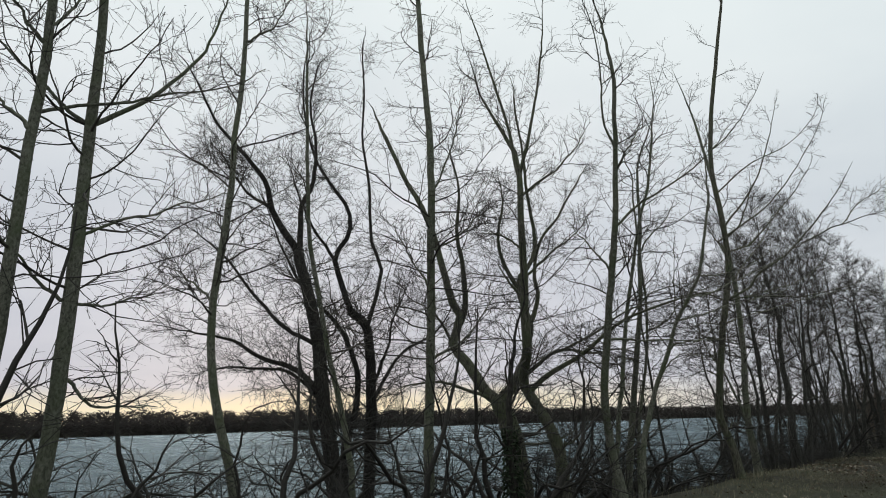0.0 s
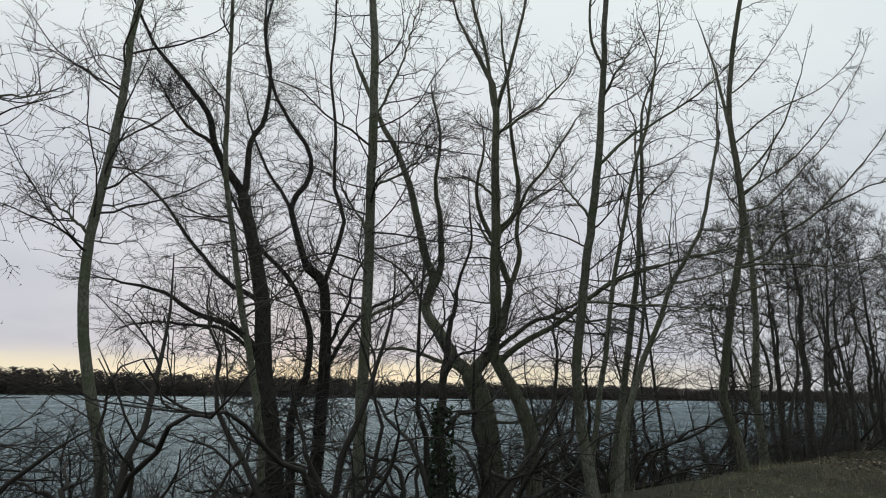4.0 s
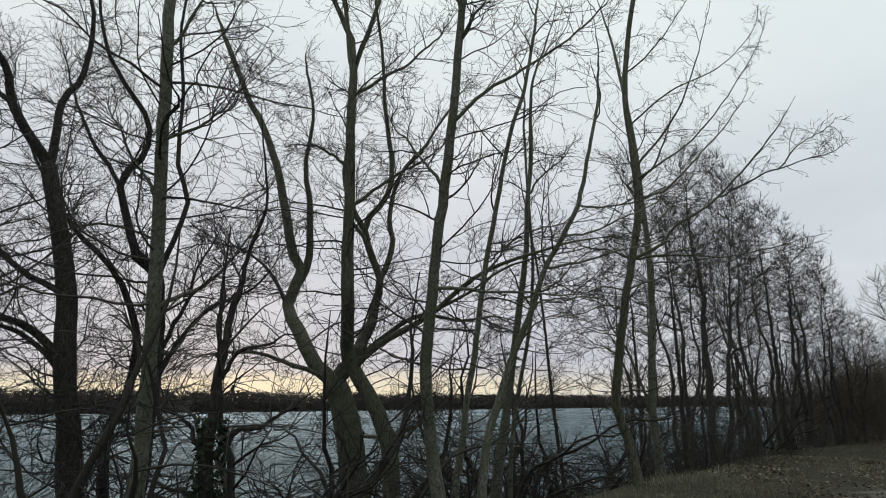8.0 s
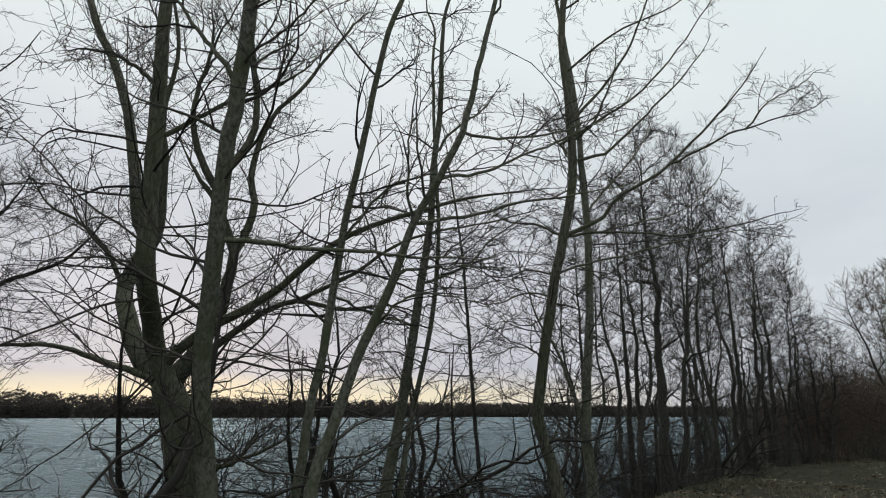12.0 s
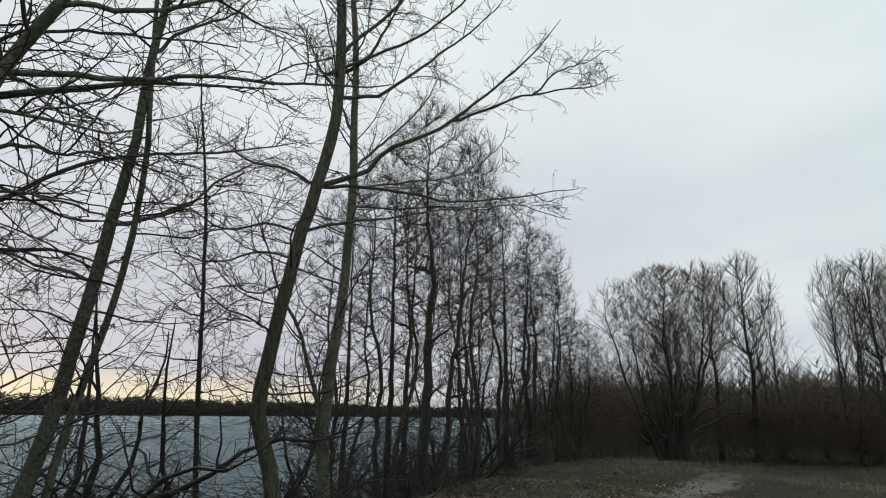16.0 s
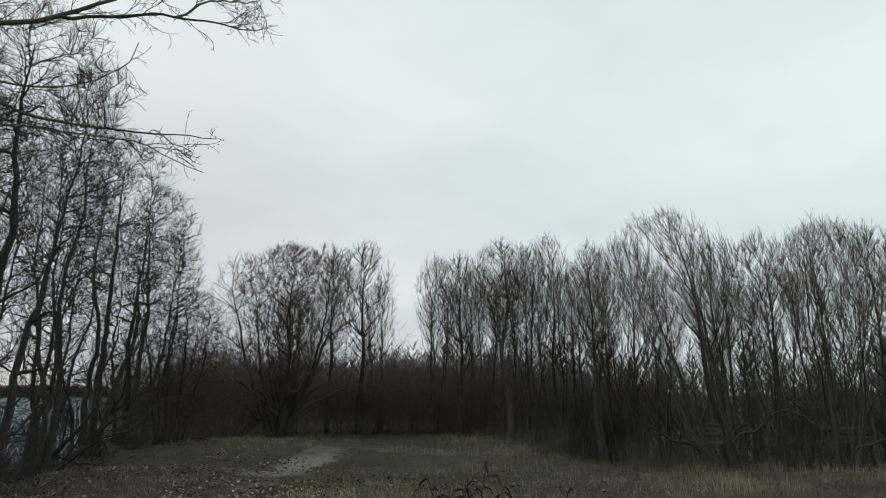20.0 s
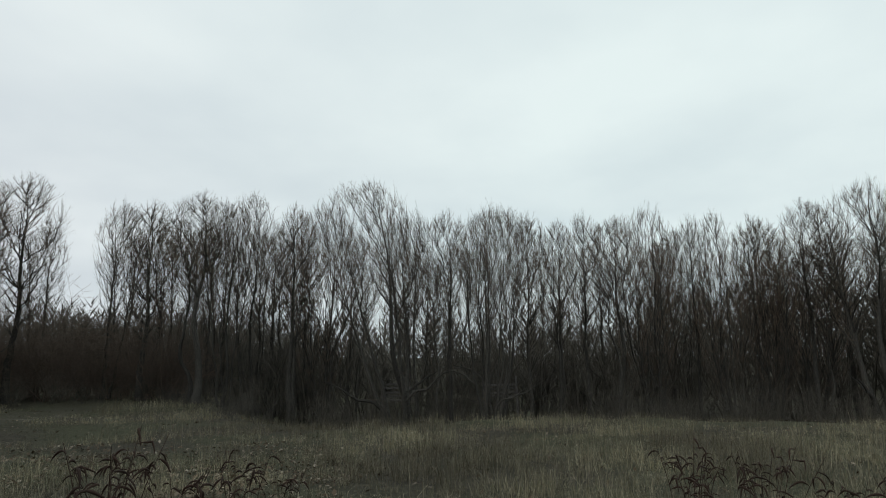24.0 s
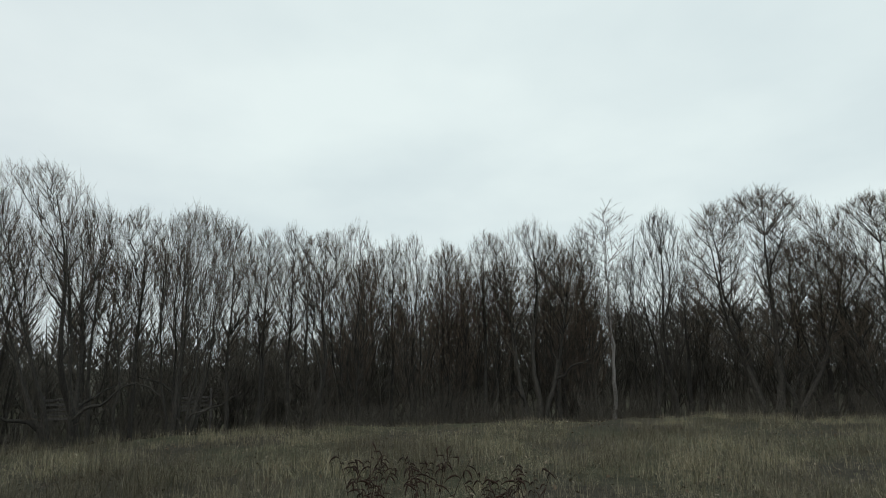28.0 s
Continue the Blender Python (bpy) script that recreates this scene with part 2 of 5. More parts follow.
def mesh_from(name, verts, faces, mat, smooth=True):
    me = bpy.data.meshes.new(name)
    n, k = len(faces), faces.shape[1]
    me.vertices.add(len(verts))
    me.vertices.foreach_set("co", np.ascontiguousarray(verts, dtype=np.float32).ravel())
    me.loops.add(n * k)
    me.loops.foreach_set("vertex_index", np.ascontiguousarray(faces, dtype=np.int32).ravel())
    me.polygons.add(n)
    me.polygons.foreach_set("loop_start", np.arange(0, n * k, k, dtype=np.int32))
    me.polygons.foreach_set("use_smooth", np.full(n, smooth))
    me.update(calc_edges=True)
    me.materials.append(mat)
    return me


def unit(v):
    return v / np.maximum(np.linalg.norm(v, axis=-1, keepdims=True), 1e-9)


def tubes(P, R, sides):
    """Vertices and quads of N tubes along the lines P (N, K, 3) with the radii R (N, K)."""
    n, k = P.shape[:2]
    t = unit(np.gradient(P, axis=1))
    mean = np.abs(t.mean(axis=1))
    ref = np.zeros((n, 3))
    ref[np.arange(n), mean.argmin(axis=1)] = 1
    u = unit(np.cross(t, ref[:, None, :]))
    v = np.cross(t, u)
    a = np.arange(sides) * (2 * np.pi / sides)
    ring = u[:, :, None, :] * np.cos(a)[None, None, :, None] + v[:, :, None, :] * np.sin(a)[None, None, :, None]
    verts = (P[:, :, None, :] + ring * R[:, :, None, None]).reshape(-1, 3)
    i = np.arange(n)[:, None, None] * k * sides + np.arange(k - 1)[None, :, None] * sides
    s = np.arange(sides)[None, None, :]
    s2 = (s + 1) % sides
    faces = np.stack([i + s, i + s2, i + s2 + sides, i + s + sides], axis=-1).reshape(-1, 4)
    return verts, faces


def cones(P, R):
    """Pointed three-sided twigs from the first to the last point of each line."""
    n = len(P)
    a, b = P[:, 0], P[:, -1]
    t = unit(b - a)
    ref = np.where(np.abs(t[:, 2:3]) < 0.8, np.array((0, 0, 1.0)), np.array((1.0, 0, 0)))
    u = unit(np.cross(t, ref))
    w = np.cross(t, u)
    r = R[:, :1]
    v = np.stack([a + u * r, a + (-0.5 * u + 0.87 * w) * r, a + (-0.5 * u - 0.87 * w) * r, b], 1).reshape(-1, 3)
    i = np.arange(n)[:, None] * 4
    f = np.concatenate([i + np.array((0, 1, 3)), i + np.array((1, 2, 3)), i + np.array((2, 0, 3))])
    return v, f


def join(pieces):
    """One list of vertices and triangles."""
    vs, fs, o = [], [], 0
    for v, f in pieces:
        vs.append(v)
        if f.shape[1] == 4:
            f = np.concatenate([f[:, [0, 1, 2]], f[:, [0, 2, 3]]])
        fs.append(f + o)
        o += len(v)
    return np.concatenate(vs), np.concatenate(fs)


def spline(pts, n):
    """n points at even steps along a smooth curve through pts."""
    p = np.array(pts, float)
    p = np.vstack([2 * p[0] - p[1], p, 2 * p[-1] - p[-2]])
    out = []
    for i in range(1, len(p) - 2):
        t = np.linspace(0, 1, 12, endpoint=False)[:, None]
        a, b, c, d = p[i - 1], p[i], p[i + 1], p[i + 2]
        out.append(0.5 * (2 * b + (c - a) * t + (2 * a - 5 * b + 4 * c - d) * t ** 2 + (3 * b - a - 3 * c + d) * t ** 3))
    q = np.vstack([*out, p[-2]])
    s = np.concatenate([[0], np.cumsum(np.linalg.norm(np.diff(q, axis=0), axis=1))])
    w = np.linspace(0, s[-1], n)
    return np.stack([np.interp(w, s, q[:, k]) for k in range(3)], axis=1)


def sprout(rng, P, R, count, lo, hi, length, angle, up, wiggle, k, thick, tip, plan=None, taper=0.5, drop=0.0):
    """Children of the lines P: count to a line, between lo and hi of its length. length: (least, most) metres or, below 0, shares of
    the parent's length. angle: degrees from the parent. up: pull towards the sky. plan: a horizontal way that they favour."""
    n, kp = P.shape[:2]
    lp = np.linalg.norm(np.diff(P, axis=1), axis=2).sum(axis=1)
    u = lo + (hi - lo) * (np.arange(count)[None, :] + rng.random((n, count))) / count
    f = u * (kp - 1)
    i = np.minimum(f.astype(int), kp - 2)
    w = (f - i)[..., None]
    r = np.arange(n)[:, None]
    start = P[r, i] * (1 - w) + P[r, i + 1] * w
    rad = R[r, i] * (1 - w[..., 0]) + R[r, i + 1] * w[..., 0]
    tan = unit(P[r, i + 1] - P[r, i])
    side = rng.normal(size=(n, count, 3))
    side[..., 2] *= 0.55
    if plan is not None:
        side += np.array(plan)
    side = unit(side - tan * (side * tan).sum(-1, keepdims=True))
    an = np.radians(angle[0] + (angle[1] - angle[0]) * rng.random((n, count)))[..., None]
    d = tan * np.cos(an) + side * np.sin(an)
    size = length[0] + (length[1] - length[0]) * rng.random((n, count))
    if length[1] < 0:
        size = -size * lp[:, None]
    size = size * (1.12 - taper * u)
    step = (size / (k - 1))[..., None]
    pts = [start]
    for j in range(1, k):
        d = unit(d + rng.normal(size=d.shape) * wiggle + np.array((0, 0, up - drop * j / k)))
        pts.append(pts[-1] + d * step)
    Q = np.stack(pts, axis=2).reshape(n * count, k, 3)
    r0 = np.minimum(rad * 0.72, thick * (0.7 + 0.6 * rng.random((n, count))))
    r0 = np.maximum(r0, tip)
    S = (r0[..., None] * (1 - np.linspace(0, 1, k)) + tip * np.linspace(0, 1, k)).reshape(n * count, k)
    return Q, S


def part(name, mesh, parent, label=""):
    ob = new(name, mesh)
    ob.parent = parent
    if label:
        ob["label"] = label
    return ob


def thing(name, at, label, category, group="", kind=""):
    ob = new(name)
    ob.location = at
    return tagged(ob, label, category, group, kind)


# ---- lie of the land ----
EDGE = [(-200, -150), (-60, -30), (-22, -6), (-9, 3.0), (0, 9.0), (4.0, 13.2), (6.9, 17.0), (10.6, 21.3), (14.5, 25.4), (19, 31.5), (27, 44), (60, 95), (160, 240), (420, 560)]
FAR_SHORE = [(-2500, -300), (-700, 60), (-330, 190), (-195, 278), (-80, 370), (0, 452), (110, 560), (240, 660), (516, 740), (1000, 900), (3000, 1500)]
WATER_Z = -1.0
# where the field breaks off to the lower ground of the wood
RIM = [(-30, -40), (0, -27), (14, -20), (19, -14), (22.5, -8.5), (23.8, -4), (24.3, 1.4), (24.3, 5.4), (24.0, 8.2), (22.9, 10.8), (22.0, 12.8), (22.0, 14.6), (24.2, 16.8), (29, 20), (44, 26)]


def signed(line, x, y):
    """Metres from the line, above nought on its left (the lake's side)."""
    x, y = np.asarray(x, float), np.asarray(y, float)
    best = np.full(x.shape, 1e9)
    sign = np.ones(x.shape)
    for (ax, ay), (bx, by) in zip(line, line[1:]):
        dx, dy = bx - ax, by - ay
        t = np.clip(((x - ax) * dx + (y - ay) * dy) / (dx * dx + dy * dy), 0, 1)
        d = np.hypot(x - ax - t * dx, y - ay - t * dy)
        s = np.where(dx * (y - ay) - dy * (x - ax) >= 0, 1.0, -1.0)
        near = d < best
        best, sign = np.where(near, d, best), np.where(near, s, sign)
    return best * sign


def smooth(a, b, v):
    t = np.clip((v - a) / (b - a), 0, 1)
    return t * t * (3 - 2 * t)


def height(x, y):
    x, y = np.asarray(x, float), np.asarray(y, float)
    bank = signed(EDGE, x, y)
    far = signed(FAR_SHORE, x, y)
    z = 0.05 * np.sin(x * 0.9 + 1.3 * np.sin(y * 0.5)) * np.sin(y * 0.8 + 0.7) + 0.03 * np.sin(x * 2.3 + y * 1.7)
    # brow at the field's edge, lower ground beyond it
    rim = -signed(RIM, x, y)
    z += -0.2 * smooth(6, 16, x - 0.2 * y) - 1.25 * smooth(0.0, 2.8, rim) * smooth(90, 40, np.hypot(x, y))
    z += 0.45 * np.exp(-((x - 19.5) ** 2 + (y - 24.5) ** 2) / 9.0)
    reach = 6.5 - 3.6 * smooth(2, 9, x)
    z = z - (1.25 + z) * smooth(-0.6, reach, bank)
    z -= 1.6 * smooth(0, 8, bank - reach)
    z += 7.5 * smooth(-4, 46, far)
    return z


def ground_z(x, y):
    return float(height(np.array([x]), np.array([y]))[0])


def build_ground():
    s = np.linspace(-1, 1, 261)
    g = np.sinh(s * 6.3) / np.sinh(6.3) * 2600
    near = np.arange(-14, 46, 0.8)
    gx = np.unique(np.round(np.concatenate([g[(g < -14.3) | (g > 46.3)], near]), 3))
    gy = np.unique(np.round(np.concatenate([g[(g < -26.3) | (g > 46.3)], np.arange(-26, 46, 0.8)]), 3))
    X, Y = np.meshgrid(gx, gy)
    Z = height(X, Y)
    nx, ny = len(gx), len(gy)
    v = np.stack([X, Y, Z], -1).reshape(-1, 3)
    i = (np.arange(ny - 1)[:, None] * nx + np.arange(nx - 1)[None, :]).ravel()
    f = np.stack([i, i + 1, i + nx + 1, i + nx], -1)
    ob = new("ground", mesh_from("ground", v, f, SOIL))
    tagged(ob, "dark soil with dry grass roots and leaf litter above the lake bank", "ground", "", "structure")


def build_lake():
    line = [(-2400, -400), (-700, -500), (-200, -150), (-60, -32), (-22, -7), (-9, 2), (4, 12), (14, 24), (27, 42), (60, 93), (160, 238), (420, 558), (3000, 1600), (1100, 1000), (516, 790), (240, 710), (0, 500), (-195, 330), (-700, 130)]
    me = bpy.data.meshes.new("lake")
    bm = bmesh.new()
    bm.faces.new([bm.verts.new((x, y, WATER_Z)) for x, y in line])
    bmesh.ops.triangulate(bm, faces=bm.faces[:])
    for f in bm.faces:
        if f.normal.z < 0:
            f.normal_flip()
    bm.to_mesh(me)
    bm.free()
    me.materials.append(WATER)
    tagged(new("lake", me), "grey-blue lake with small ripples under an overcast sky", "lake", "", "structure")


build_ground()
build_lake()


LANE = [(4.8, 6.0), (6.6, 9.6), (8.6, 12.6), (11.6, 16.2), (14.9, 19.2), (19.2, 21.2), (25.0, 23.0), (34.0, 27.5)]


def build_path():
    c = spline([(x, y, 0) for x, y in LANE], 90)
    t = unit(np.gradient(c, axis=0))
    n = np.stack([-t[:, 1], t[:, 0], 0 * t[:, 0]], 1)
    k = 11
    rng = np.random.default_rng(5)
    wob = np.convolve(rng.normal(size=110), np.ones(9) / 9, "same")[:90] * 0.5
    rows = []
    for j in range(k):
        o = (j / (k - 1) - 0.5) * (2.0 + wob)
        p = c + n * o[:, None]
        p[:, 2] = height(p[:, 0], p[:, 1]) + 0.02 - 0.06 * (j in (0, k - 1))
        rows.append(p)
    v = np.stack(rows, 1).reshape(-1, 3)
    i = (np.arange(89)[:, None] * k + np.arange(k - 1)[None, :]).ravel()
    f = np.stack([i, i + k, i + k + 1, i + 1], -1)
    me = mesh_from("path", v, f, SAND)
    # trodden bare in the middle, most of all where the path bends past the mound
    along = np.exp(-((v[:, 0] - 17.6) / 2.4) ** 2) * 0.95 + np.exp(-((v[:, 0] - 10.0) / 1.7) ** 2) * 0.6 + 0.08
    across = np.tile(1 - np.abs(np.linspace(-1, 1, k)) ** 1.6, 90)
    a = me.attributes.new("wear", "FLOAT", "POINT")
    a.data.foreach_set("value", (along * across).astype(np.float32))
    tagged(new("path", me), "worn pale sandy footpath through dry grass", "path", "", "structure")


build_path()

# ---- trees on the bank ----


def wobble(rng, line, amount):
    n = len(line)
    w = np.stack([np.convolve(rng.normal(size=n + 6), np.ones(4) / 4, "same")[3:-3] for _ in range(3)], 1) * amount
    w[0] = w[-1] = 0
    return line + w


def crown_mesh(rng, lines, dense, mat, shoots=16, reach=(0.9, 2.3), up=0.06, low=0.25, short=0.8):
    """Boughs, branches and twigs on the given stems and limbs. lines: (points, radii, whether a stem)."""
    stems = [(p, r) for p, r, s in lines if s]
    limbs = [(p, r) for p, r, s in lines if not s]
    pieces, groups = [], []
    stout = short / 0.8
    P, R = np.stack([a for a, _ in stems]), np.stack([b for _, b in stems])
    # long level boughs below, shorter rising ones above
    for n, u0, u1, size, turn, lift in ((round(shoots * 0.62), low, 0.47, (reach[0] * 1.3, reach[1] * 1.25), (58, 92), up * 0.5), (round(shoots * 0.38), 0.5, 0.97, (reach[0] * 0.8, reach[1] * 0.8), (35, 60), up * 1.4)):
        Q, S = sprout(rng, P, R, n, u0, u1, size, turn, lift, 0.15, 12, 0.0155 * stout, 0.0045, taper=0.45)
        pieces.append(tubes(Q, S, 5))
        groups.append((Q, S, 6))
    if limbs:
        A, B = np.stack([a for a, _ in limbs]), np.stack([b for _, b in limbs])
        Q, S = sprout(rng, A, B, max(3, round(dense * 6)), 0.12, 0.92, (0.6 * short, 1.7 * short), (30, 64), up * 0.6, 0.15, 10, 0.0095 * stout, 0.0038, taper=0.8)
        pieces.append(tubes(Q, S, 5))
        groups.append((Q, S, 5))
        groups.append((A, B, 9))
    second = []
    for P, R, n in groups:
        Q, S = sprout(rng, P, R, max(3, round(dense * n)), 0.12, 0.99, (0.4 * short, 1.35 * short), (30, 70), up * 0.3, 0.2, 7, 0.0088 * stout, 0.0032, taper=0.7)
        pieces.append(tubes(Q, S, 4))
        second.append((Q, S))
    P, R = np.concatenate([a for a, _ in second]), np.concatenate([b for _, b in second])
    Q, S = sprout(rng, P, R, max(2, round(dense * 4)), 0.12, 0.99, (0.2 * short, 0.75 * short), (30, 66), 0.03, 0.22, 4, 0.005, 0.003)
    pieces.append(tubes(Q, S, 3))
    A, B = sprout(rng, Q, S, 2, 0.3, 0.95, (0.06, 0.2), (30, 65), 0.05, 0.1, 2, 0.0036, 0.0024)
    pieces.append(cones(A, B))
    # swollen buds at some of the tips
    tip = np.concatenate([A[rng.random(len(A)) < 0.22, 1], Q[rng.random(len(Q)) < 0.35, 1], Q[rng.random(len(Q)) < 0.3, 2]])
    pieces.append(cones(np.stack([tip, tip + np.array((0, 0, 0.02)) + rng.normal(size=tip.shape) * 0.018], 1), np.full((len(tip), 2), 0.006)))
    v, f = join(pieces)
    return mesh_from("crown", v, f, mat)


def leader(rng, p, r, reach=62.0):
    """Goes on from the end of a stem or limb, rising and thinning to a twig."""
    end = r[-1]
    if end > 0.095:
        # forked: the limbs go on from here
        d = unit(p[-1] - p[-3])
        return np.vstack([p, p[-1] + d * end * 0.5, p[-1] + d * end * 0.8]), np.concatenate([r, [end * 0.75, end * 0.3]])
    if end < 0.022 and reach < 30 or end < 0.008:
        return p, np.concatenate([r[:-7], np.linspace(r[-8], 0.005, 8)[1:]])
    n = 12
    size = min(4.2, end * reach + 0.3)
    d = unit(p[-1] - p[-3])
    q, s = [], []
    at = p[-1]
    for j in range(1, n + 1):
        d = unit(d + rng.normal(size=3) * 0.10 + np.array((0, 0, 0.04)))
        at = at + d * size / n
        q.append(at)
        s.append(end + (0.0045 - end) * j / n)
    return np.vstack([p, q]), np.concatenate([r, s])


def grow(stems, kind, thick, end, *line):
    """Adds a trunk, stem or limb with its radius at the foot and at the end."""
    stems.append((kind, thick, end, line))


def shore_tree(seed, name, label, bark_mat, twig_mat, stems, dense=1.0, shoots=16, reach=(0.9, 2.3), up=0.06, low=0.25, short=0.8):
    """A bare tree. stems: (kind, radius at the foot, at the end, points); kinds are trunk, stem and limb."""
    rng = np.random.default_rng(seed)
    x0, y0 = stems[0][3][0][:2]
    root = thing(name, (x0, y0, ground_z(x0, y0)), label, "tree", "bare trees on the lake bank")
    base = np.array(root.location)
    lines, laid = [], []
    away = unit(np.array([*(base[:2] - np.array((3.0, 5.0))), 0.0]))
    for kind, r0, r1, pts in stems:
        pts = [np.array(p) for p in pts]
        if kind != "limb":
            a, b = pts[0], pts[1]
            foot = a + (a - b) / max(abs(a[2] - b[2]), 0.2) * (a[2] - ground_z(a[0], a[1])) * 0.5
            foot[2] = ground_z(foot[0], foot[1]) - 0.12
            if a[2] - foot[2] > 0.25:
                pts = [foot, *pts]
        k = 40 if kind != "limb" else 22
        drawn = spline([q - base for q in pts], k)
        p = drawn.copy()
        if kind == "limb":
            # a limb starts on what bears it, and leaves the trunk's plane
            near = min(((np.linalg.norm(q - drawn[0]), i, j) for i, (q0, q1) in enumerate(laid) for j, q in enumerate(q0)))
            s = np.linspace(0, 1, k)[:, None]
            p += (laid[near[1]][1][near[2]] - drawn[0]) * (1 - s)
            p += away * rng.normal() * 0.10 * s * np.linalg.norm(drawn[-1] - drawn[0])
        p = wobble(rng, p, 0.02 if kind != "limb" else 0.035)
        laid.append((drawn, p))
        s = np.linspace(0, 1, k)
        if kind == "limb":
            r0, r1 = r0 * 0.85, r1 * 0.75
        r = r1 + (r0 - r1) * (1 - s) ** (1.0 if kind != "limb" else 1.35)
        if kind != "limb":
            zz = np.clip(p[:, 2] - p[0, 2], 0, None)
            r = r * (1 + 0.45 * np.exp(-zz / 0.35)) * (1 + 0.05 * np.convolve(rng.normal(size=k + 4), np.ones(5) / 5, "valid"))
        p, r = leader(rng, p, r, 62.0 if kind != "limb" else 20.0)
        lines.append((kind, p, r))
        v, f = tubes(p[None], r[None], 12 if kind != "limb" else 7)
        part(kind, mesh_from(kind, v, f, bark_mat), root)
    full = []
    for kind, p, r in lines:
        q = spline(p, 26)
        full.append((q, np.interp(np.linspace(0, 1, 26), np.linspace(0, 1, len(r)), r), kind != "limb"))
    part("crown", crown_mesh(rng, full, dense, twig_mat, shoots, reach, up, low, short), root)
    return root


stems = []
grow(stems, "trunk", 0.100, 0.040, (-4.51, 6.92, 0.90), (-4.48, 6.95, 1.71), (-4.48, 6.94, 3.66), (-4.55, 6.91, 6.84), (-4.74, 6.79, 9.47))
grow(stems, "limb", 0.042, 0.015, (-4.50, 6.93, 5.14), (-3.98, 7.27, 5.73), (-3.54, 7.57, 6.63), (-3.37, 7.69, 7.45), (-3.34, 7.72, 8.37))
grow(stems, "limb", 0.034, 0.015, (-4.54, 6.91, 5.16), (-4.83, 6.71, 5.61), (-5.40, 6.33, 6.79))
grow(stems, "limb", 0.027, 0.011, (-4.46, 6.96, 3.66), (-4.19, 7.15, 3.92), (-3.17, 7.82, 4.62))
grow(stems, "limb", 0.030, 0.011, (-4.47, 6.95, 2.33), (-4.26, 7.10, 2.02), (-4.00, 7.27, 1.85), (-3.49, 7.60, 1.82))
grow(stems, "limb", 0.030, 0.011, (-4.54, 6.91, 2.94), (-4.84, 6.70, 3.26), (-5.10, 6.52, 3.69), (-5.40, 6.34, 3.90))
grow(stems, "limb", 0.027, 0.008, (-4.49, 6.94, 2.94), (-4.10, 7.20, 2.98), (-3.60, 7.53, 3.20))
shore_tree(11, "aspen", "tall bare aspen with smooth grey-green bark on the bank", BARK_SMOOTH, TWIG_GREY, stems, dense=0.65, shoots=20)
stems = []
grow(stems, "trunk", 0.085, 0.040, (-4.84, 6.35, 0.96), (-4.82, 6.37, 6.37), (-4.96, 6.25, 8.89))
grow(stems, "limb", 0.029, 0.011, (-4.81, 6.39, 5.06), (-3.08, 7.92, 6.34), (-2.68, 8.27, 6.84))
grow(stems, "limb", 0.033, 0.011, (-4.85, 6.35, 4.85), (-5.08, 6.14, 5.21), (-5.34, 5.91, 5.48))
grow(stems, "limb", 0.033, 0.011, (-4.82, 6.37, 6.20), (-5.04, 6.18, 6.37), (-5.23, 6.01, 6.76))
grow(stems, "limb", 0.029, 0.011, (-4.80, 6.39, 6.39), (-4.64, 6.54, 6.82), (-4.54, 6.62, 7.40))
shore_tree(12, "aspen", "leaning bare aspen with grey-green bark and spreading limbs", BARK_SMOOTH, TWIG_GREY, stems, dense=0.65, shoots=16)
stems = []
grow(stems, "trunk", 0.077, 0.029, (-3.51, 9.92, 0.62), (-3.77, 9.81, 1.71), (-3.92, 9.75, 2.57), (-3.95, 9.74, 3.48), (-3.83, 9.79, 5.55), (-3.84, 9.79, 6.51), (-3.77, 9.82, 7.76), (-3.81, 9.80, 11.98))
grow(stems, "limb", 0.029, 0.010, (-3.75, 9.82, 8.41), (-3.36, 9.99, 8.80), (-3.09, 10.08, 9.50))
grow(stems, "limb", 0.029, 0.010, (-3.93, 9.75, 3.43), (-4.36, 9.58, 3.92), (-4.68, 9.45, 4.09))
shore_tree(13, "aspen", "thin bare aspen with a pale slender trunk", BARK_SMOOTH, TWIG_GREY, stems, dense=0.9, shoots=34, reach=(0.7, 2.0))
stems = []
grow(stems, "trunk", 0.062, 0.025, (-1.92, 11.18, 0.48), (-2.00, 11.14, 1.17), (-2.55, 10.89, 3.97), (-2.72, 10.81, 5.18), (-2.87, 10.74, 8.62))
shore_tree(14, "aspen", "slender bare aspen with a slightly bent grey trunk", BARK_SMOOTH, TWIG_GREY, stems, dense=0.9, shoots=26, reach=(0.6, 1.8))
stems = []
grow(stems, "trunk", 0.215, 0.131, (-2.94, 14.82, -0.07), (-3.30, 14.69, 2.38), (-3.40, 14.66, 3.48), (-3.92, 14.46, 5.64))
grow(stems, "limb", 0.119, 0.030, (-3.92, 14.46, 5.64), (-4.53, 14.23, 6.65), (-4.74, 14.14, 7.36), (-5.13, 13.99, 7.92), (-5.68, 13.78, 8.56), (-6.14, 13.60, 9.23), (-6.52, 13.45, 10.05))
grow(stems, "limb", 0.095, 0.030, (-3.92, 14.46, 5.62), (-3.91, 14.47, 6.89), (-3.65, 14.58, 7.44), (-3.60, 14.59, 8.52), (-3.78, 14.53, 9.59), (-3.66, 14.58, 10.78))
grow(stems, "limb", 0.071, 0.024, (-3.43, 14.65, 3.39), (-4.15, 14.37, 3.87), (-4.78, 14.12, 4.61), (-5.32, 13.91, 5.45), (-5.92, 13.67, 6.06), (-6.59, 13.41, 6.59))
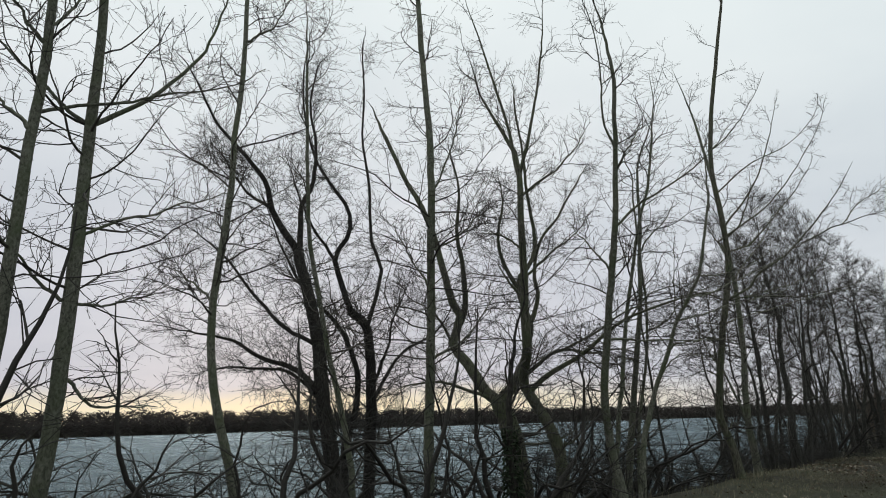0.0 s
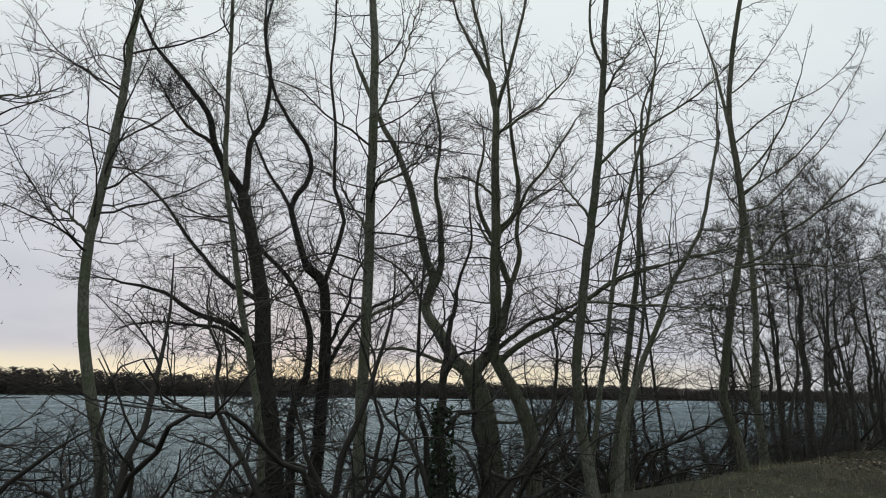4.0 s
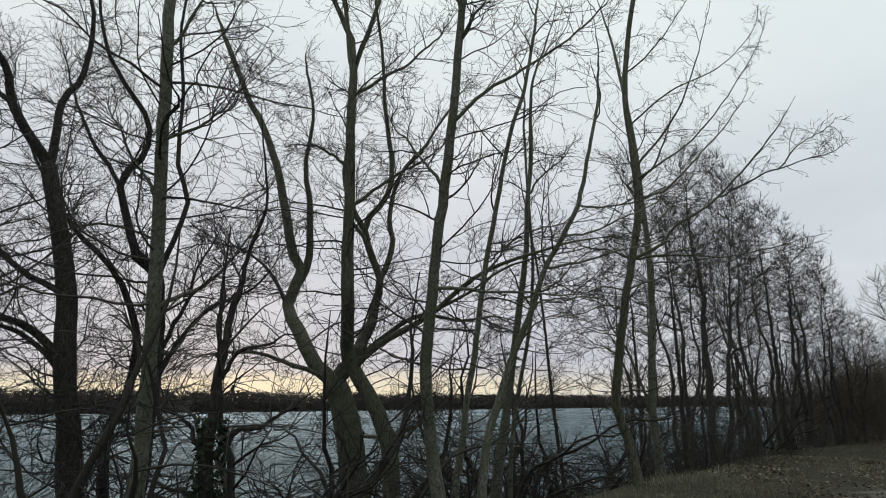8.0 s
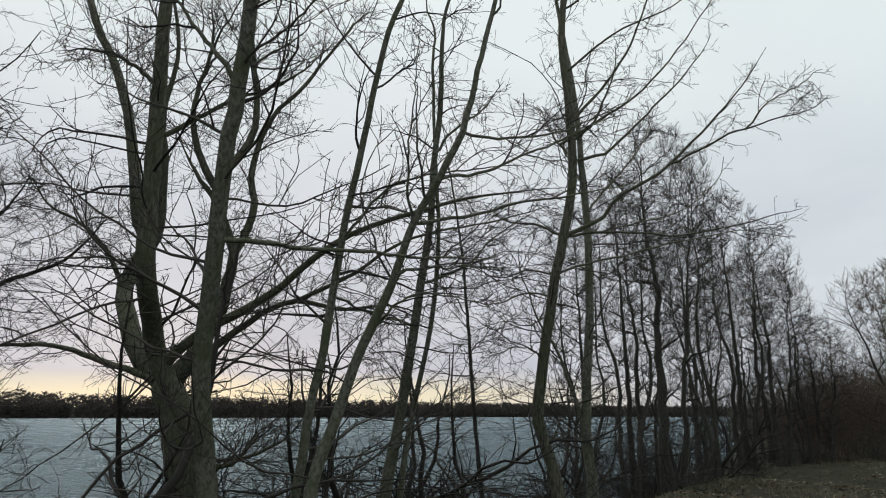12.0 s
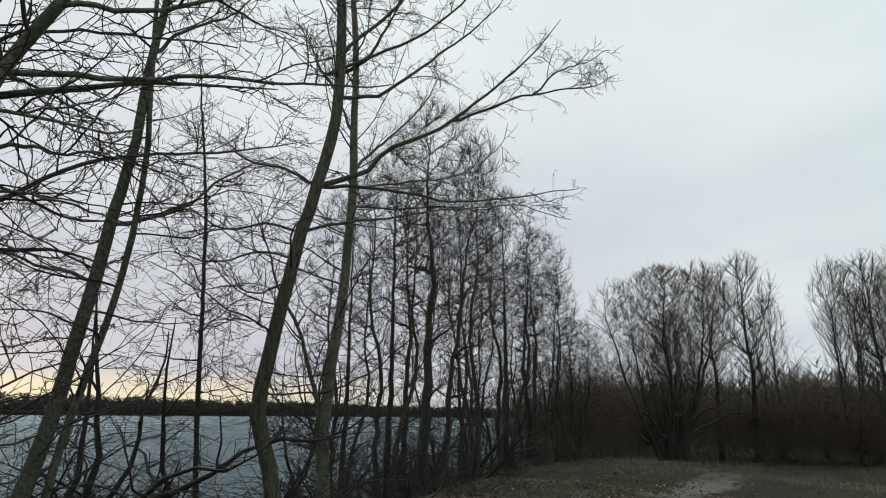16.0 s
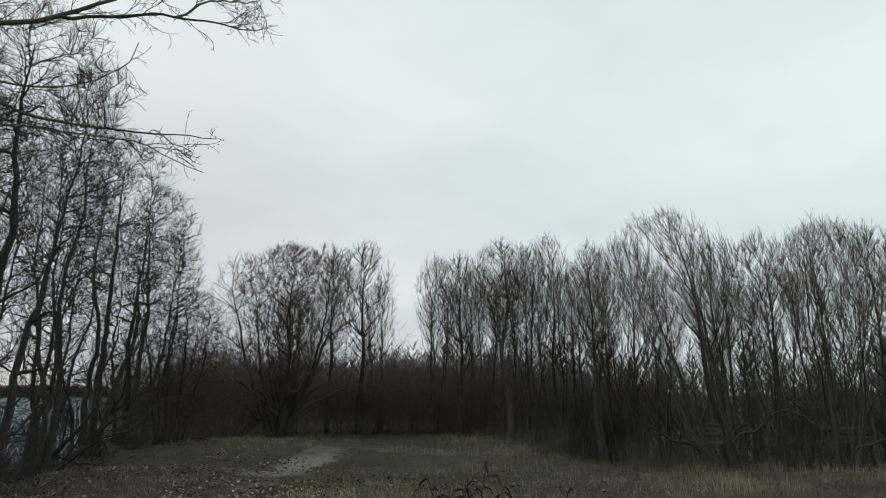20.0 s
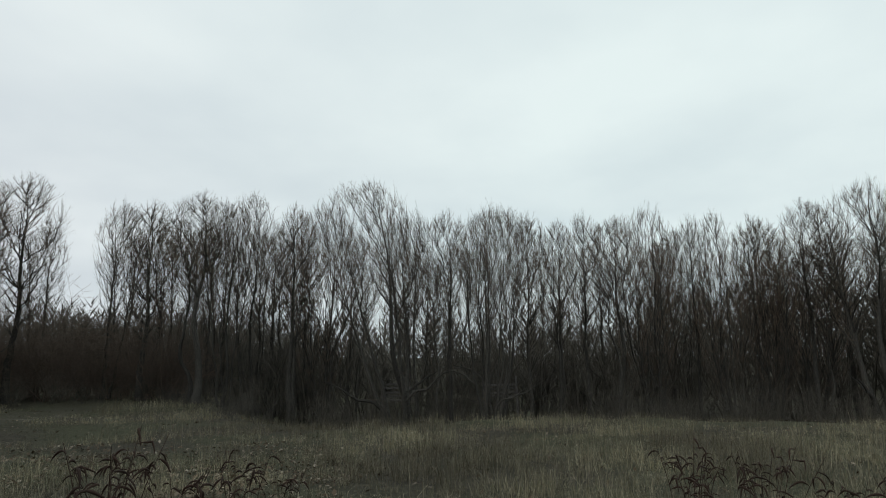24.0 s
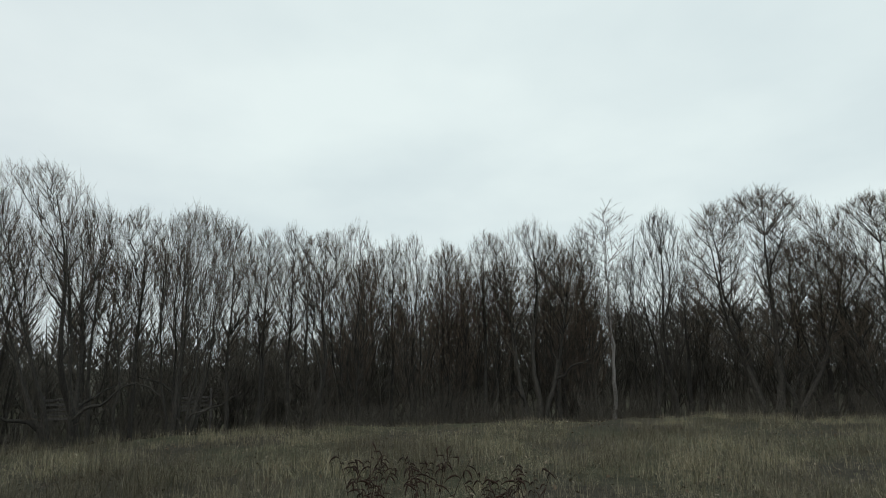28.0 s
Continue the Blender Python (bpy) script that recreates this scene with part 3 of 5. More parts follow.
grow(stems, "limb", 0.095, 0.024, (-3.32, 14.68, 2.33), (-3.87, 14.47, 2.88), (-4.62, 14.17, 3.19), (-5.27, 13.92, 3.58), (-6.77, 13.33, 3.89))
grow(stems, "limb", 0.065, 0.024, (-3.22, 14.72, 1.85), (-3.85, 14.48, 2.64), (-4.49, 14.23, 2.78), (-5.27, 13.92, 2.85), (-5.98, 13.64, 2.72))
grow(stems, "limb", 0.054, 0.018, (-4.52, 14.23, 6.63), (-5.13, 13.99, 7.03), (-5.70, 13.77, 7.92), (-6.12, 13.61, 8.33))
shore_tree(15, "alder", "dark bare alder with wide crooked limbs by the water", BARK_BLACK, TWIG_DARK, stems, dense=1.4, shoots=28, low=0.2, short=0.95)
stems = []
grow(stems, "trunk", 0.165, 0.114, (-2.38, 15.86, -0.22), (-2.32, 15.89, 1.31), (-2.33, 15.89, 2.95), (-2.45, 15.86, 3.92), (-2.83, 15.75, 4.37))
grow(stems, "limb", 0.101, 0.032, (-2.83, 15.75, 4.37), (-3.08, 15.68, 5.15), (-3.23, 15.64, 5.89), (-2.93, 15.74, 6.49), (-2.94, 15.73, 7.30), (-3.81, 15.48, 8.75), (-4.13, 15.39, 10.03), (-4.16, 15.40, 11.41))
grow(stems, "limb", 0.069, 0.032, (-2.44, 15.87, 3.90), (-2.04, 15.99, 5.49), (-2.30, 15.92, 6.41), (-2.33, 15.91, 8.25), (-2.49, 15.87, 9.72), (-2.43, 15.90, 11.31), (-2.45, 15.89, 12.63))
grow(stems, "stem", 0.114, 0.044, (-2.88, 15.72, -0.20), (-2.93, 15.70, 0.98), (-2.70, 15.78, 1.77), (-2.65, 15.80, 2.58), (-2.84, 15.74, 3.41), (-3.20, 15.64, 4.06), (-3.91, 15.44, 4.83))
grow(stems, "limb", 0.069, 0.025, (-2.23, 15.92, 1.89), (-1.88, 16.02, 2.71), (-1.40, 16.17, 3.37), (-0.64, 16.39, 3.88), (-0.18, 16.53, 4.69))
grow(stems, "limb", 0.057, 0.019, (-3.21, 15.65, 5.89), (-4.16, 15.38, 7.43), (-4.62, 15.25, 8.77))
grow(stems, "limb", 0.063, 0.019, (-2.33, 15.89, 2.46), (-1.92, 16.02, 3.45), (-1.74, 16.08, 4.21), (-1.31, 16.20, 5.28))
shore_tree(16, "alder", "dark forked alder with several crooked stems by the water", BARK_BLACK, TWIG_DARK, stems, dense=1.3, shoots=20, low=0.2, short=0.95)
stems = []
grow(stems, "trunk", 0.098, 0.051, (-0.61, 11.69, 0.34), (-0.60, 11.68, 1.53), (-0.46, 10.96, 4.83), (-0.41, 10.70, 6.03), (-0.57, 10.48, 9.07))
grow(stems, "limb", 0.037, 0.012, (-0.53, 11.43, 2.70), (0.08, 11.51, 3.03), (0.47, 11.49, 3.53), (0.71, 11.45, 3.95))
grow(stems, "limb", 0.027, 0.011, (-0.45, 10.80, 5.55), (-0.09, 10.74, 6.24), (0.15, 10.68, 6.85), (0.37, 10.70, 7.74))
grow(stems, "limb", 0.028, 0.012, (-0.46, 10.98, 4.58), (-0.01, 11.07, 4.87), (0.47, 11.06, 5.41))
grow(stems, "limb", 0.028, 0.012, (-0.50, 11.16, 3.88), (-0.84, 10.89, 4.56), (-1.07, 10.72, 5.17))
shore_tree(17, "aspen", "straight bare aspen with pale grey-green bark", BARK_SMOOTH, TWIG_GREY, stems, dense=0.95, shoots=34, low=0.2)
stems = []
grow(stems, "trunk", 0.290, 0.240, (1.38, 16.60, 0.04), (1.30, 16.59, 0.73), (1.16, 16.56, 1.39), (0.94, 16.51, 2.01))
grow(stems, "limb", 0.190, 0.085, (0.91, 16.51, 1.97), (0.53, 16.43, 2.31), (0.26, 16.37, 2.79), (-0.17, 17.01, 3.55), (-0.09, 17.03, 3.98), (0.10, 17.09, 4.32), (-0.16, 17.01, 4.86), (-0.36, 16.96, 5.86), (-0.64, 16.87, 7.00), (-0.98, 16.78, 8.03), (-1.49, 16.63, 9.05), (-2.01, 16.48, 10.33))
grow(stems, "limb", 0.120, 0.040, (0.07, 17.08, 4.19), (0.24, 17.13, 4.55), (0.30, 17.15, 5.07), (0.22, 17.12, 5.93), (0.09, 17.09, 6.93), (0.13, 17.10, 8.12), (-0.07, 17.04, 9.39))
grow(stems, "limb", 0.055, 0.020, (-0.17, 17.01, 3.68), (-0.51, 16.91, 4.23), (-0.75, 16.84, 4.57), (-1.29, 16.69, 4.85), (-1.73, 16.56, 5.37))
grow(stems, "limb", 0.200, 0.100, (1.13, 16.17, 2.06), (1.46, 16.23, 2.49), (1.67, 16.27, 2.99), (1.78, 16.29, 3.59), (1.75, 16.28, 4.11))
grow(stems, "limb", 0.090, 0.035, (1.75, 16.28, 4.11), (1.55, 16.25, 4.62), (1.51, 16.24, 5.07), (1.81, 16.29, 5.47), (1.97, 16.32, 5.98), (1.85, 16.30, 7.01), (1.73, 16.28, 8.43), (1.53, 16.24, 9.92))
grow(stems, "limb", 0.075, 0.025, (1.51, 16.24, 5.05), (1.24, 16.19, 5.48), (1.04, 16.15, 6.24), (1.20, 16.18, 7.28), (1.11, 16.17, 8.34))
grow(stems, "limb", 0.080, 0.030, (1.78, 16.29, 3.97), (2.00, 16.33, 4.61), (1.92, 16.31, 5.31), (2.20, 16.36, 6.23), (2.77, 16.46, 6.99), (3.32, 16.56, 7.91))
grow(stems, "limb", 0.085, 0.025, (1.33, 15.86, 2.23), (1.95, 15.95, 2.75), (2.45, 16.03, 3.21), (2.93, 16.11, 3.36), (3.63, 16.22, 3.24), (4.35, 16.33, 3.30), (4.95, 16.42, 3.10))
grow(stems, "limb", 0.045, 0.015, (2.94, 15.88, 3.33), (3.70, 16.00, 3.75), (4.54, 16.12, 4.30), (5.57, 16.28, 4.55), (6.66, 16.44, 4.83))
grow(stems, "limb", 0.070, 0.022, (0.79, 16.48, 2.05), (0.32, 16.38, 2.26), (-0.39, 16.24, 2.49), (-0.91, 16.13, 2.55), (-1.53, 16.00, 2.44), (-1.94, 15.91, 2.18))
grow(stems, "limb", 0.050, 0.020, (1.97, 15.58, 1.05), (2.31, 15.64, 1.02), (2.84, 15.73, 1.17), (3.16, 15.78, 1.63))
shore_tree(18, "alder", "old thick alder forked low into curved limbs", BARK_ROUGH, TWIG_DARK, stems, dense=1.15, shoots=10)
stems = []
grow(stems, "trunk", 0.150, 0.065, (2.17, 14.64, 0.26), (2.13, 14.63, 0.79), (1.99, 14.60, 1.25), (1.76, 14.56, 1.73), (1.55, 14.51, 2.09), (1.41, 14.49, 2.45), (1.47, 13.84, 3.08), (1.47, 13.69, 3.84), (1.48, 13.56, 4.61), (1.48, 13.46, 5.40), (1.48, 13.38, 6.23), (1.49, 13.35, 6.92))
grow(stems, "limb", 0.054, 0.020, (1.53, 13.34, 7.73), (1.25, 13.32, 9.18), (0.37, 13.26, 12.19))
grow(stems, "limb", 0.054, 0.020, (1.55, 13.34, 7.78), (1.99, 13.39, 9.18), (2.33, 13.42, 10.89), (2.48, 13.44, 12.39))
grow(stems, "limb", 0.081, 0.020, (1.53, 14.06, 2.21), (1.86, 14.01, 2.52), (2.77, 13.97, 3.07), (3.41, 13.92, 3.56), (4.07, 13.92, 3.86), (5.04, 13.96, 4.14), (6.03, 14.03, 4.24))
grow(stems, "limb", 0.048, 0.019, (2.13, 14.82, 0.88), (2.41, 14.71, 1.11), (2.78, 14.56, 1.43))
grow(stems, "limb", 0.040, 0.015, (1.48, 13.56, 4.60), (2.76, 13.51, 5.69), (3.34, 13.52, 6.41))
grow(stems, "limb", 0.040, 0.015, (1.52, 13.38, 6.41), (2.10, 13.41, 6.86), (2.76, 13.44, 7.53), (3.36, 13.50, 8.49))
grow(stems, "limb", 0.035, 0.015, (1.43, 13.46, 5.24), (0.94, 13.36, 5.59), (0.39, 13.33, 5.67))
shore_tree(19, "aspen", "tall straight aspen with a crooked foot", BARK_ROUGH, TWIG_GREY, stems, dense=0.9, shoots=32, low=0.2)
stems = []
grow(stems, "trunk", 0.091, 0.040, (2.86, 12.24, 0.43), (2.75, 12.24, 1.16), (2.70, 12.04, 2.00), (2.83, 11.63, 3.53), (2.90, 11.50, 4.09), (3.04, 11.27, 5.16), (3.24, 11.05, 8.01))
grow(stems, "limb", 0.029, 0.011, (3.16, 11.05, 6.60), (3.00, 11.06, 7.32), (3.02, 11.06, 8.57), (2.64, 11.07, 10.63))
grow(stems, "limb", 0.033, 0.011, (3.03, 11.28, 5.13), (3.59, 11.21, 5.53), (4.17, 11.11, 5.82), (4.77, 11.04, 6.32), (5.19, 11.02, 6.78))
grow(stems, "limb", 0.033, 0.011, (3.11, 11.11, 6.03), (3.38, 11.05, 6.50), (3.62, 11.04, 7.02))
grow(stems, "limb", 0.030, 0.012, (2.79, 11.79, 2.90), (3.38, 11.78, 2.94), (4.46, 11.76, 2.91), (5.19, 11.74, 3.01))
grow(stems, "limb", 0.030, 0.011, (2.94, 11.47, 4.23), (2.51, 11.37, 4.73), (2.14, 11.29, 5.15))
shore_tree(20, "aspen", "bare aspen with a gently curved grey trunk", BARK_SMOOTH, TWIG_GREY, stems, dense=0.75, shoots=22, reach=(0.7, 1.7), low=0.12)
stems = []
grow(stems, "trunk", 0.059, 0.025, (3.20, 14.03, 0.47), (3.67, 13.59, 3.76), (4.08, 13.12, 5.84), (4.28, 13.06, 6.44), (4.48, 13.07, 7.46))
grow(stems, "limb", 0.023, 0.010, (3.62, 13.62, 3.55), (4.10, 13.53, 4.11), (4.60, 13.50, 4.32), (5.70, 13.53, 4.45))
shore_tree(21, "aspen", "slim leaning bare tree with grey bark", BARK_SMOOTH, TWIG_GREY, stems, dense=0.75, shoots=28, reach=(0.8, 2.1), up=0.0, low=0.06)
stems = []
grow(stems, "trunk", 0.064, 0.021, (3.53, 12.91, 1.02), (3.63, 12.92, 1.40), (4.20, 12.72, 2.82), (4.39, 12.58, 3.43), (4.69, 12.41, 3.96), (4.90, 12.26, 4.50), (5.22, 12.19, 5.90))
grow(stems, "limb", 0.025, 0.009, (4.42, 12.59, 3.42), (5.74, 12.72, 3.75), (6.82, 12.83, 4.04))
grow(stems, "limb", 0.022, 0.009, (4.70, 12.45, 3.88), (5.18, 12.51, 3.98), (6.10, 12.56, 4.39), (6.52, 12.60, 4.52))
grow(stems, "limb", 0.020, 0.007, (4.86, 12.30, 4.36), (5.58, 12.43, 4.44), (6.14, 12.49, 4.62), (6.75, 12.54, 4.95))
grow(stems, "limb", 0.019, 0.006, (4.40, 12.56, 3.45), (4.32, 12.30, 4.03), (4.41, 12.07, 5.06))
grow(stems, "limb", 0.022, 0.007, (4.20, 12.72, 2.82), (4.37, 12.70, 2.97), (5.24, 12.84, 3.00))
grow(stems, "limb", 0.019, 0.007, (4.00, 12.84, 2.32), (4.30, 12.80, 2.65), (4.76, 12.85, 2.73), (5.16, 12.92, 2.65))
shore_tree(22, "aspen", "bare tree leaning far over with long level limbs", BARK_SMOOTH, TWIG_GREY, stems, dense=0.42, shoots=5, low=0.12, short=0.65)
stems = []
grow(stems, "trunk", 0.102, 0.035, (4.18, 16.88, 0.39), (4.40, 16.90, 1.53), (4.73, 16.55, 3.85), (4.83, 16.41, 4.82), (4.88, 16.25, 5.89), (4.97, 16.13, 6.71), (4.97, 15.98, 7.70))
grow(stems, "stem", 0.051, 0.023, (4.43, 16.90, 0.38), (4.59, 16.90, 1.61), (4.84, 16.74, 2.72), (4.95, 16.59, 3.67), (4.94, 16.42, 4.77), (4.87, 16.26, 5.65), (4.82, 15.99, 7.48))
grow(stems, "limb", 0.032, 0.012, (4.89, 16.25, 5.82), (5.23, 16.21, 6.31), (5.69, 16.17, 6.78), (6.10, 16.11, 7.42))
grow(stems, "limb", 0.033, 0.012, (4.71, 16.57, 3.71), (5.34, 16.58, 3.94), (5.94, 16.54, 4.49), (6.60, 16.51, 4.93))
grow(stems, "limb", 0.028, 0.012, (4.60, 16.69, 2.92), (4.12, 16.63, 3.08), (3.18, 16.54, 3.23))
shore_tree(23, "aspen", "twin-stemmed slim bare tree with grey bark", BARK_SMOOTH, TWIG_GREY, stems, dense=0.85, shoots=20, reach=(0.9, 2.1), up=-0.02, low=0.06, short=0.65)
stems = []
grow(stems, "trunk", 0.100, 0.045, (6.82, 16.76, 0.76), (6.61, 16.78, 1.43), (6.60, 16.67, 1.93), (6.85, 16.46, 3.66), (7.02, 16.37, 4.37), (7.23, 16.26, 5.68), (7.16, 16.27, 8.11), (7.33, 16.25, 9.67), (7.97, 16.16, 12.67))
grow(stems, "limb", 0.047, 0.016, (7.04, 16.36, 4.55), (7.71, 16.25, 4.90), (7.97, 16.19, 5.24), (8.84, 16.04, 5.80), (9.93, 15.88, 6.93), (10.91, 15.79, 8.28))
grow(stems, "limb", 0.027, 0.012, (8.84, 16.04, 5.80), (10.10, 15.84, 6.30), (11.06, 15.73, 6.52), (11.47, 15.68, 6.76))
grow(stems, "limb", 0.020, 0.008, (10.08, 15.85, 6.30), (10.49, 15.81, 6.76), (11.65, 15.68, 7.53))
grow(stems, "limb", 0.035, 0.012, (7.27, 16.25, 5.68), (7.63, 16.18, 5.80), (8.02, 16.10, 6.04), (9.49, 15.96, 7.74), (9.88, 15.93, 8.45))
grow(stems, "limb", 0.035, 0.012, (7.26, 16.19, 5.99), (7.70, 16.16, 6.49), (7.97, 16.13, 7.24), (8.11, 16.15, 7.98))
grow(stems, "limb", 0.023, 0.008, (7.01, 16.38, 4.30), (8.42, 16.17, 4.65), (9.19, 16.04, 5.02), (9.68, 15.94, 5.58), (9.79, 15.89, 5.94))
grow(stems, "limb", 0.031, 0.011, (7.02, 16.38, 4.34), (7.56, 16.30, 4.43), (8.13, 16.22, 4.46), (8.90, 16.12, 4.43), (9.70, 16.01, 4.56), (10.90, 15.83, 4.90))
grow(stems, "limb", 0.027, 0.008, (6.91, 16.45, 3.73), (8.15, 16.25, 4.16), (9.38, 16.06, 4.45), (10.05, 15.97, 4.58), (10.86, 15.86, 4.50))
grow(stems, "limb", 0.031, 0.012, (7.02, 16.38, 4.34), (6.60, 16.41, 4.60), (6.08, 16.47, 4.73), (5.67, 16.49, 5.14))
grow(stems, "limb", 0.022, 0.007, (6.84, 16.48, 3.51), (6.40, 16.53, 3.53), (5.94, 16.60, 3.36), (5.37, 16.67, 3.40), (4.90, 16.75, 3.26))
grow(stems, "limb", 0.018, 0.007, (6.78, 16.52, 3.03), (6.40, 16.59, 2.94), (5.92, 16.64, 3.04), (5.44, 16.72, 2.84))
grow(stems, "limb", 0.018, 0.007, (6.73, 16.58, 2.60), (6.30, 16.62, 2.74), (5.86, 16.69, 2.52))
grow(stems, "limb", 0.023, 0.008, (6.92, 16.43, 3.94), (6.47, 16.48, 4.02), (6.00, 16.55, 3.85), (5.46, 16.61, 4.02), (4.98, 16.68, 3.89))
grow(stems, "limb", 0.031, 0.012, (7.25, 16.26, 5.72), (6.93, 16.25, 6.16), (6.66, 16.28, 6.77))
grow(stems, "limb", 0.035, 0.012, (7.13, 16.21, 6.48), (8.01, 16.13, 7.49), (8.53, 16.10, 8.42), (8.91, 16.05, 9.43), (9.15, 16.02, 10.28))
grow(stems, "limb", 0.031, 0.008, (7.10, 16.23, 6.04), (7.86, 16.14, 6.52), (8.47, 16.06, 6.99), (9.13, 15.99, 7.68), (9.64, 15.96, 8.41), (10.06, 15.90, 9.14), (10.32, 15.87, 9.90))
grow(stems, "limb", 0.027, 0.008, (7.17, 16.26, 7.52), (8.16, 16.15, 8.27), (8.96, 16.05, 8.53), (9.53, 15.97, 8.90), (9.94, 15.92, 9.36), (10.09, 15.90, 9.92))
grow(stems, "limb", 0.024, 0.008, (7.21, 16.26, 8.81), (7.92, 16.17, 9.40), (8.55, 16.10, 10.25), (8.93, 16.04, 10.96))
grow(stems, "limb", 0.051, 0.018, (6.77, 16.77, 1.09), (6.87, 16.75, 1.17), (6.89, 16.75, 1.39))
shore_tree(24, "aspen", "leaning bare tree with olive-grey bark and long limbs", BARK_ROUGH, TWIG_GREY, stems, dense=0.75, shoots=16, up=0.0, low=0.08, short=0.55)
stems = []
grow(stems, "trunk", 0.092, 0.040, (7.61, 17.37, 0.69), (7.55, 17.39, 1.35), (7.76, 17.42, 3.57), (7.82, 17.47, 5.15), (7.78, 17.56, 7.32), (7.55, 17.67, 9.76))
grow(stems, "limb", 0.033, 0.012, (7.80, 17.49, 5.90), (7.54, 17.59, 6.46), (7.40, 17.64, 7.26))
grow(stems, "limb", 0.033, 0.012, (7.85, 17.46, 5.33), (8.16, 17.42, 5.77), (8.75, 17.31, 6.45), (9.27, 17.21, 7.39))
grow(stems, "stem", 0.049, 0.024, (7.48, 17.40, 1.55), (7.29, 17.46, 2.28), (7.07, 17.54, 2.88))
grow(stems, "limb", 0.048, 0.020, (7.63, 17.36, 0.80), (7.71, 17.34, 0.87), (7.73, 17.34, 0.96))
shore_tree(25, "aspen", "pale bare aspen with a knotted foot on the bank", BARK_SMOOTH, TWIG_GREY, stems, dense=0.9, shoots=26, low=0.2, short=0.65)
stems = []
grow(stems, "trunk", 0.055, 0.020, (6.25, 20.38, -0.24), (6.19, 20.38, 0.60), (6.09, 20.40, 1.69), (6.00, 20.41, 3.07), (5.91, 20.42, 4.52), (5.76, 20.43, 5.79), (5.58, 20.45, 7.11))
grow(stems, "limb", 0.020, 0.008, (6.01, 20.40, 2.83), (6.40, 20.36, 3.30), (6.75, 20.32, 3.79))
grow(stems, "limb", 0.020, 0.008, (5.96, 20.41, 3.78), (5.56, 20.45, 4.27), (5.20, 20.50, 4.63))
shore_tree(27, "alder", "thin straight young alder at the edge of the water", BARK_DARK, TWIG_GREY, stems, dense=0.7, shoots=18, reach=(0.5, 1.4), low=0.25, short=0.7)
stems = []
grow(stems, "trunk", 0.085, 0.020, (0.74, 9.94, 0.74), (0.73, 9.94, 1.07), (0.73, 9.94, 1.42), (0.75, 9.94, 1.68), (0.76, 9.95, 1.95), (0.81, 9.97, 2.23), (0.83, 9.98, 2.52), (0.92, 10.02, 2.93))
grow(stems, "limb", 0.045, 0.014, (0.74, 9.94, 1.08), (0.85, 9.98, 1.11), (0.98, 10.04, 1.27), (1.18, 10.12, 1.36), (1.34, 10.18, 1.46), (1.56, 10.27, 1.67))
grow(stems, "limb", 0.035, 0.012, (0.73, 9.94, 1.12), (0.62, 9.89, 1.24), (0.53, 9.86, 1.42), (0.35, 9.78, 1.52))
grow(stems, "limb", 0.030, 0.010, (0.75, 9.95, 1.73), (0.90, 10.01, 1.96), (1.14, 10.10, 2.10), (1.43, 10.22, 2.23))
grow(stems, "limb", 0.025, 0.010, (0.78, 9.96, 2.09), (0.70, 9.93, 2.32), (0.74, 9.94, 2.61), (0.62, 9.89, 2.90))
young = shore_tree(26, "alder", "dark young alder with ivy round its foot by the water", BARK_BLACK, TWIG_DARK, stems, dense=0.5, shoots=5, reach=(0.4, 1.0), low=0.3, short=0.6)


def ivy(seed, root, tall, count):
    """Dark evergreen leaves that clothe the foot of a trunk."""
    rng = np.random.default_rng(seed)
    z = tall * rng.random(count) ** 0.9
    a = rng.random(count) * 6.28
    r = (0.06 + 0.07 * rng.random(count)) * (1.15 - 0.5 * np.abs(z / tall - 0.45))
    p = np.stack([np.cos(a) * r, np.sin(a) * r, z], 1)
    out = np.stack([np.cos(a), np.sin(a), rng.normal(size=count) * 0.4], 1)
    side = unit(np.cross(out, rng.normal(size=(count, 3)))) * (0.018 + 0.018 * rng.random(count))[:, None]
    tip = unit(out + np.array((0, 0, -0.7))) * 0.05
    v = np.stack([p, p + tip * 0.5 + side, p + tip, p + tip * 0.5 - side], 1).reshape(-1, 3)
    part("ivy", mesh_from("ivy", v, np.arange(count * 4).reshape(count, 4), IVY, False), root, "dark green ivy leaves")


ivy(5, young, 1.5, 900)

# ---- trees and shrubs farther off, built once and set out as copies ----


TALL, WIDE = {}, {}


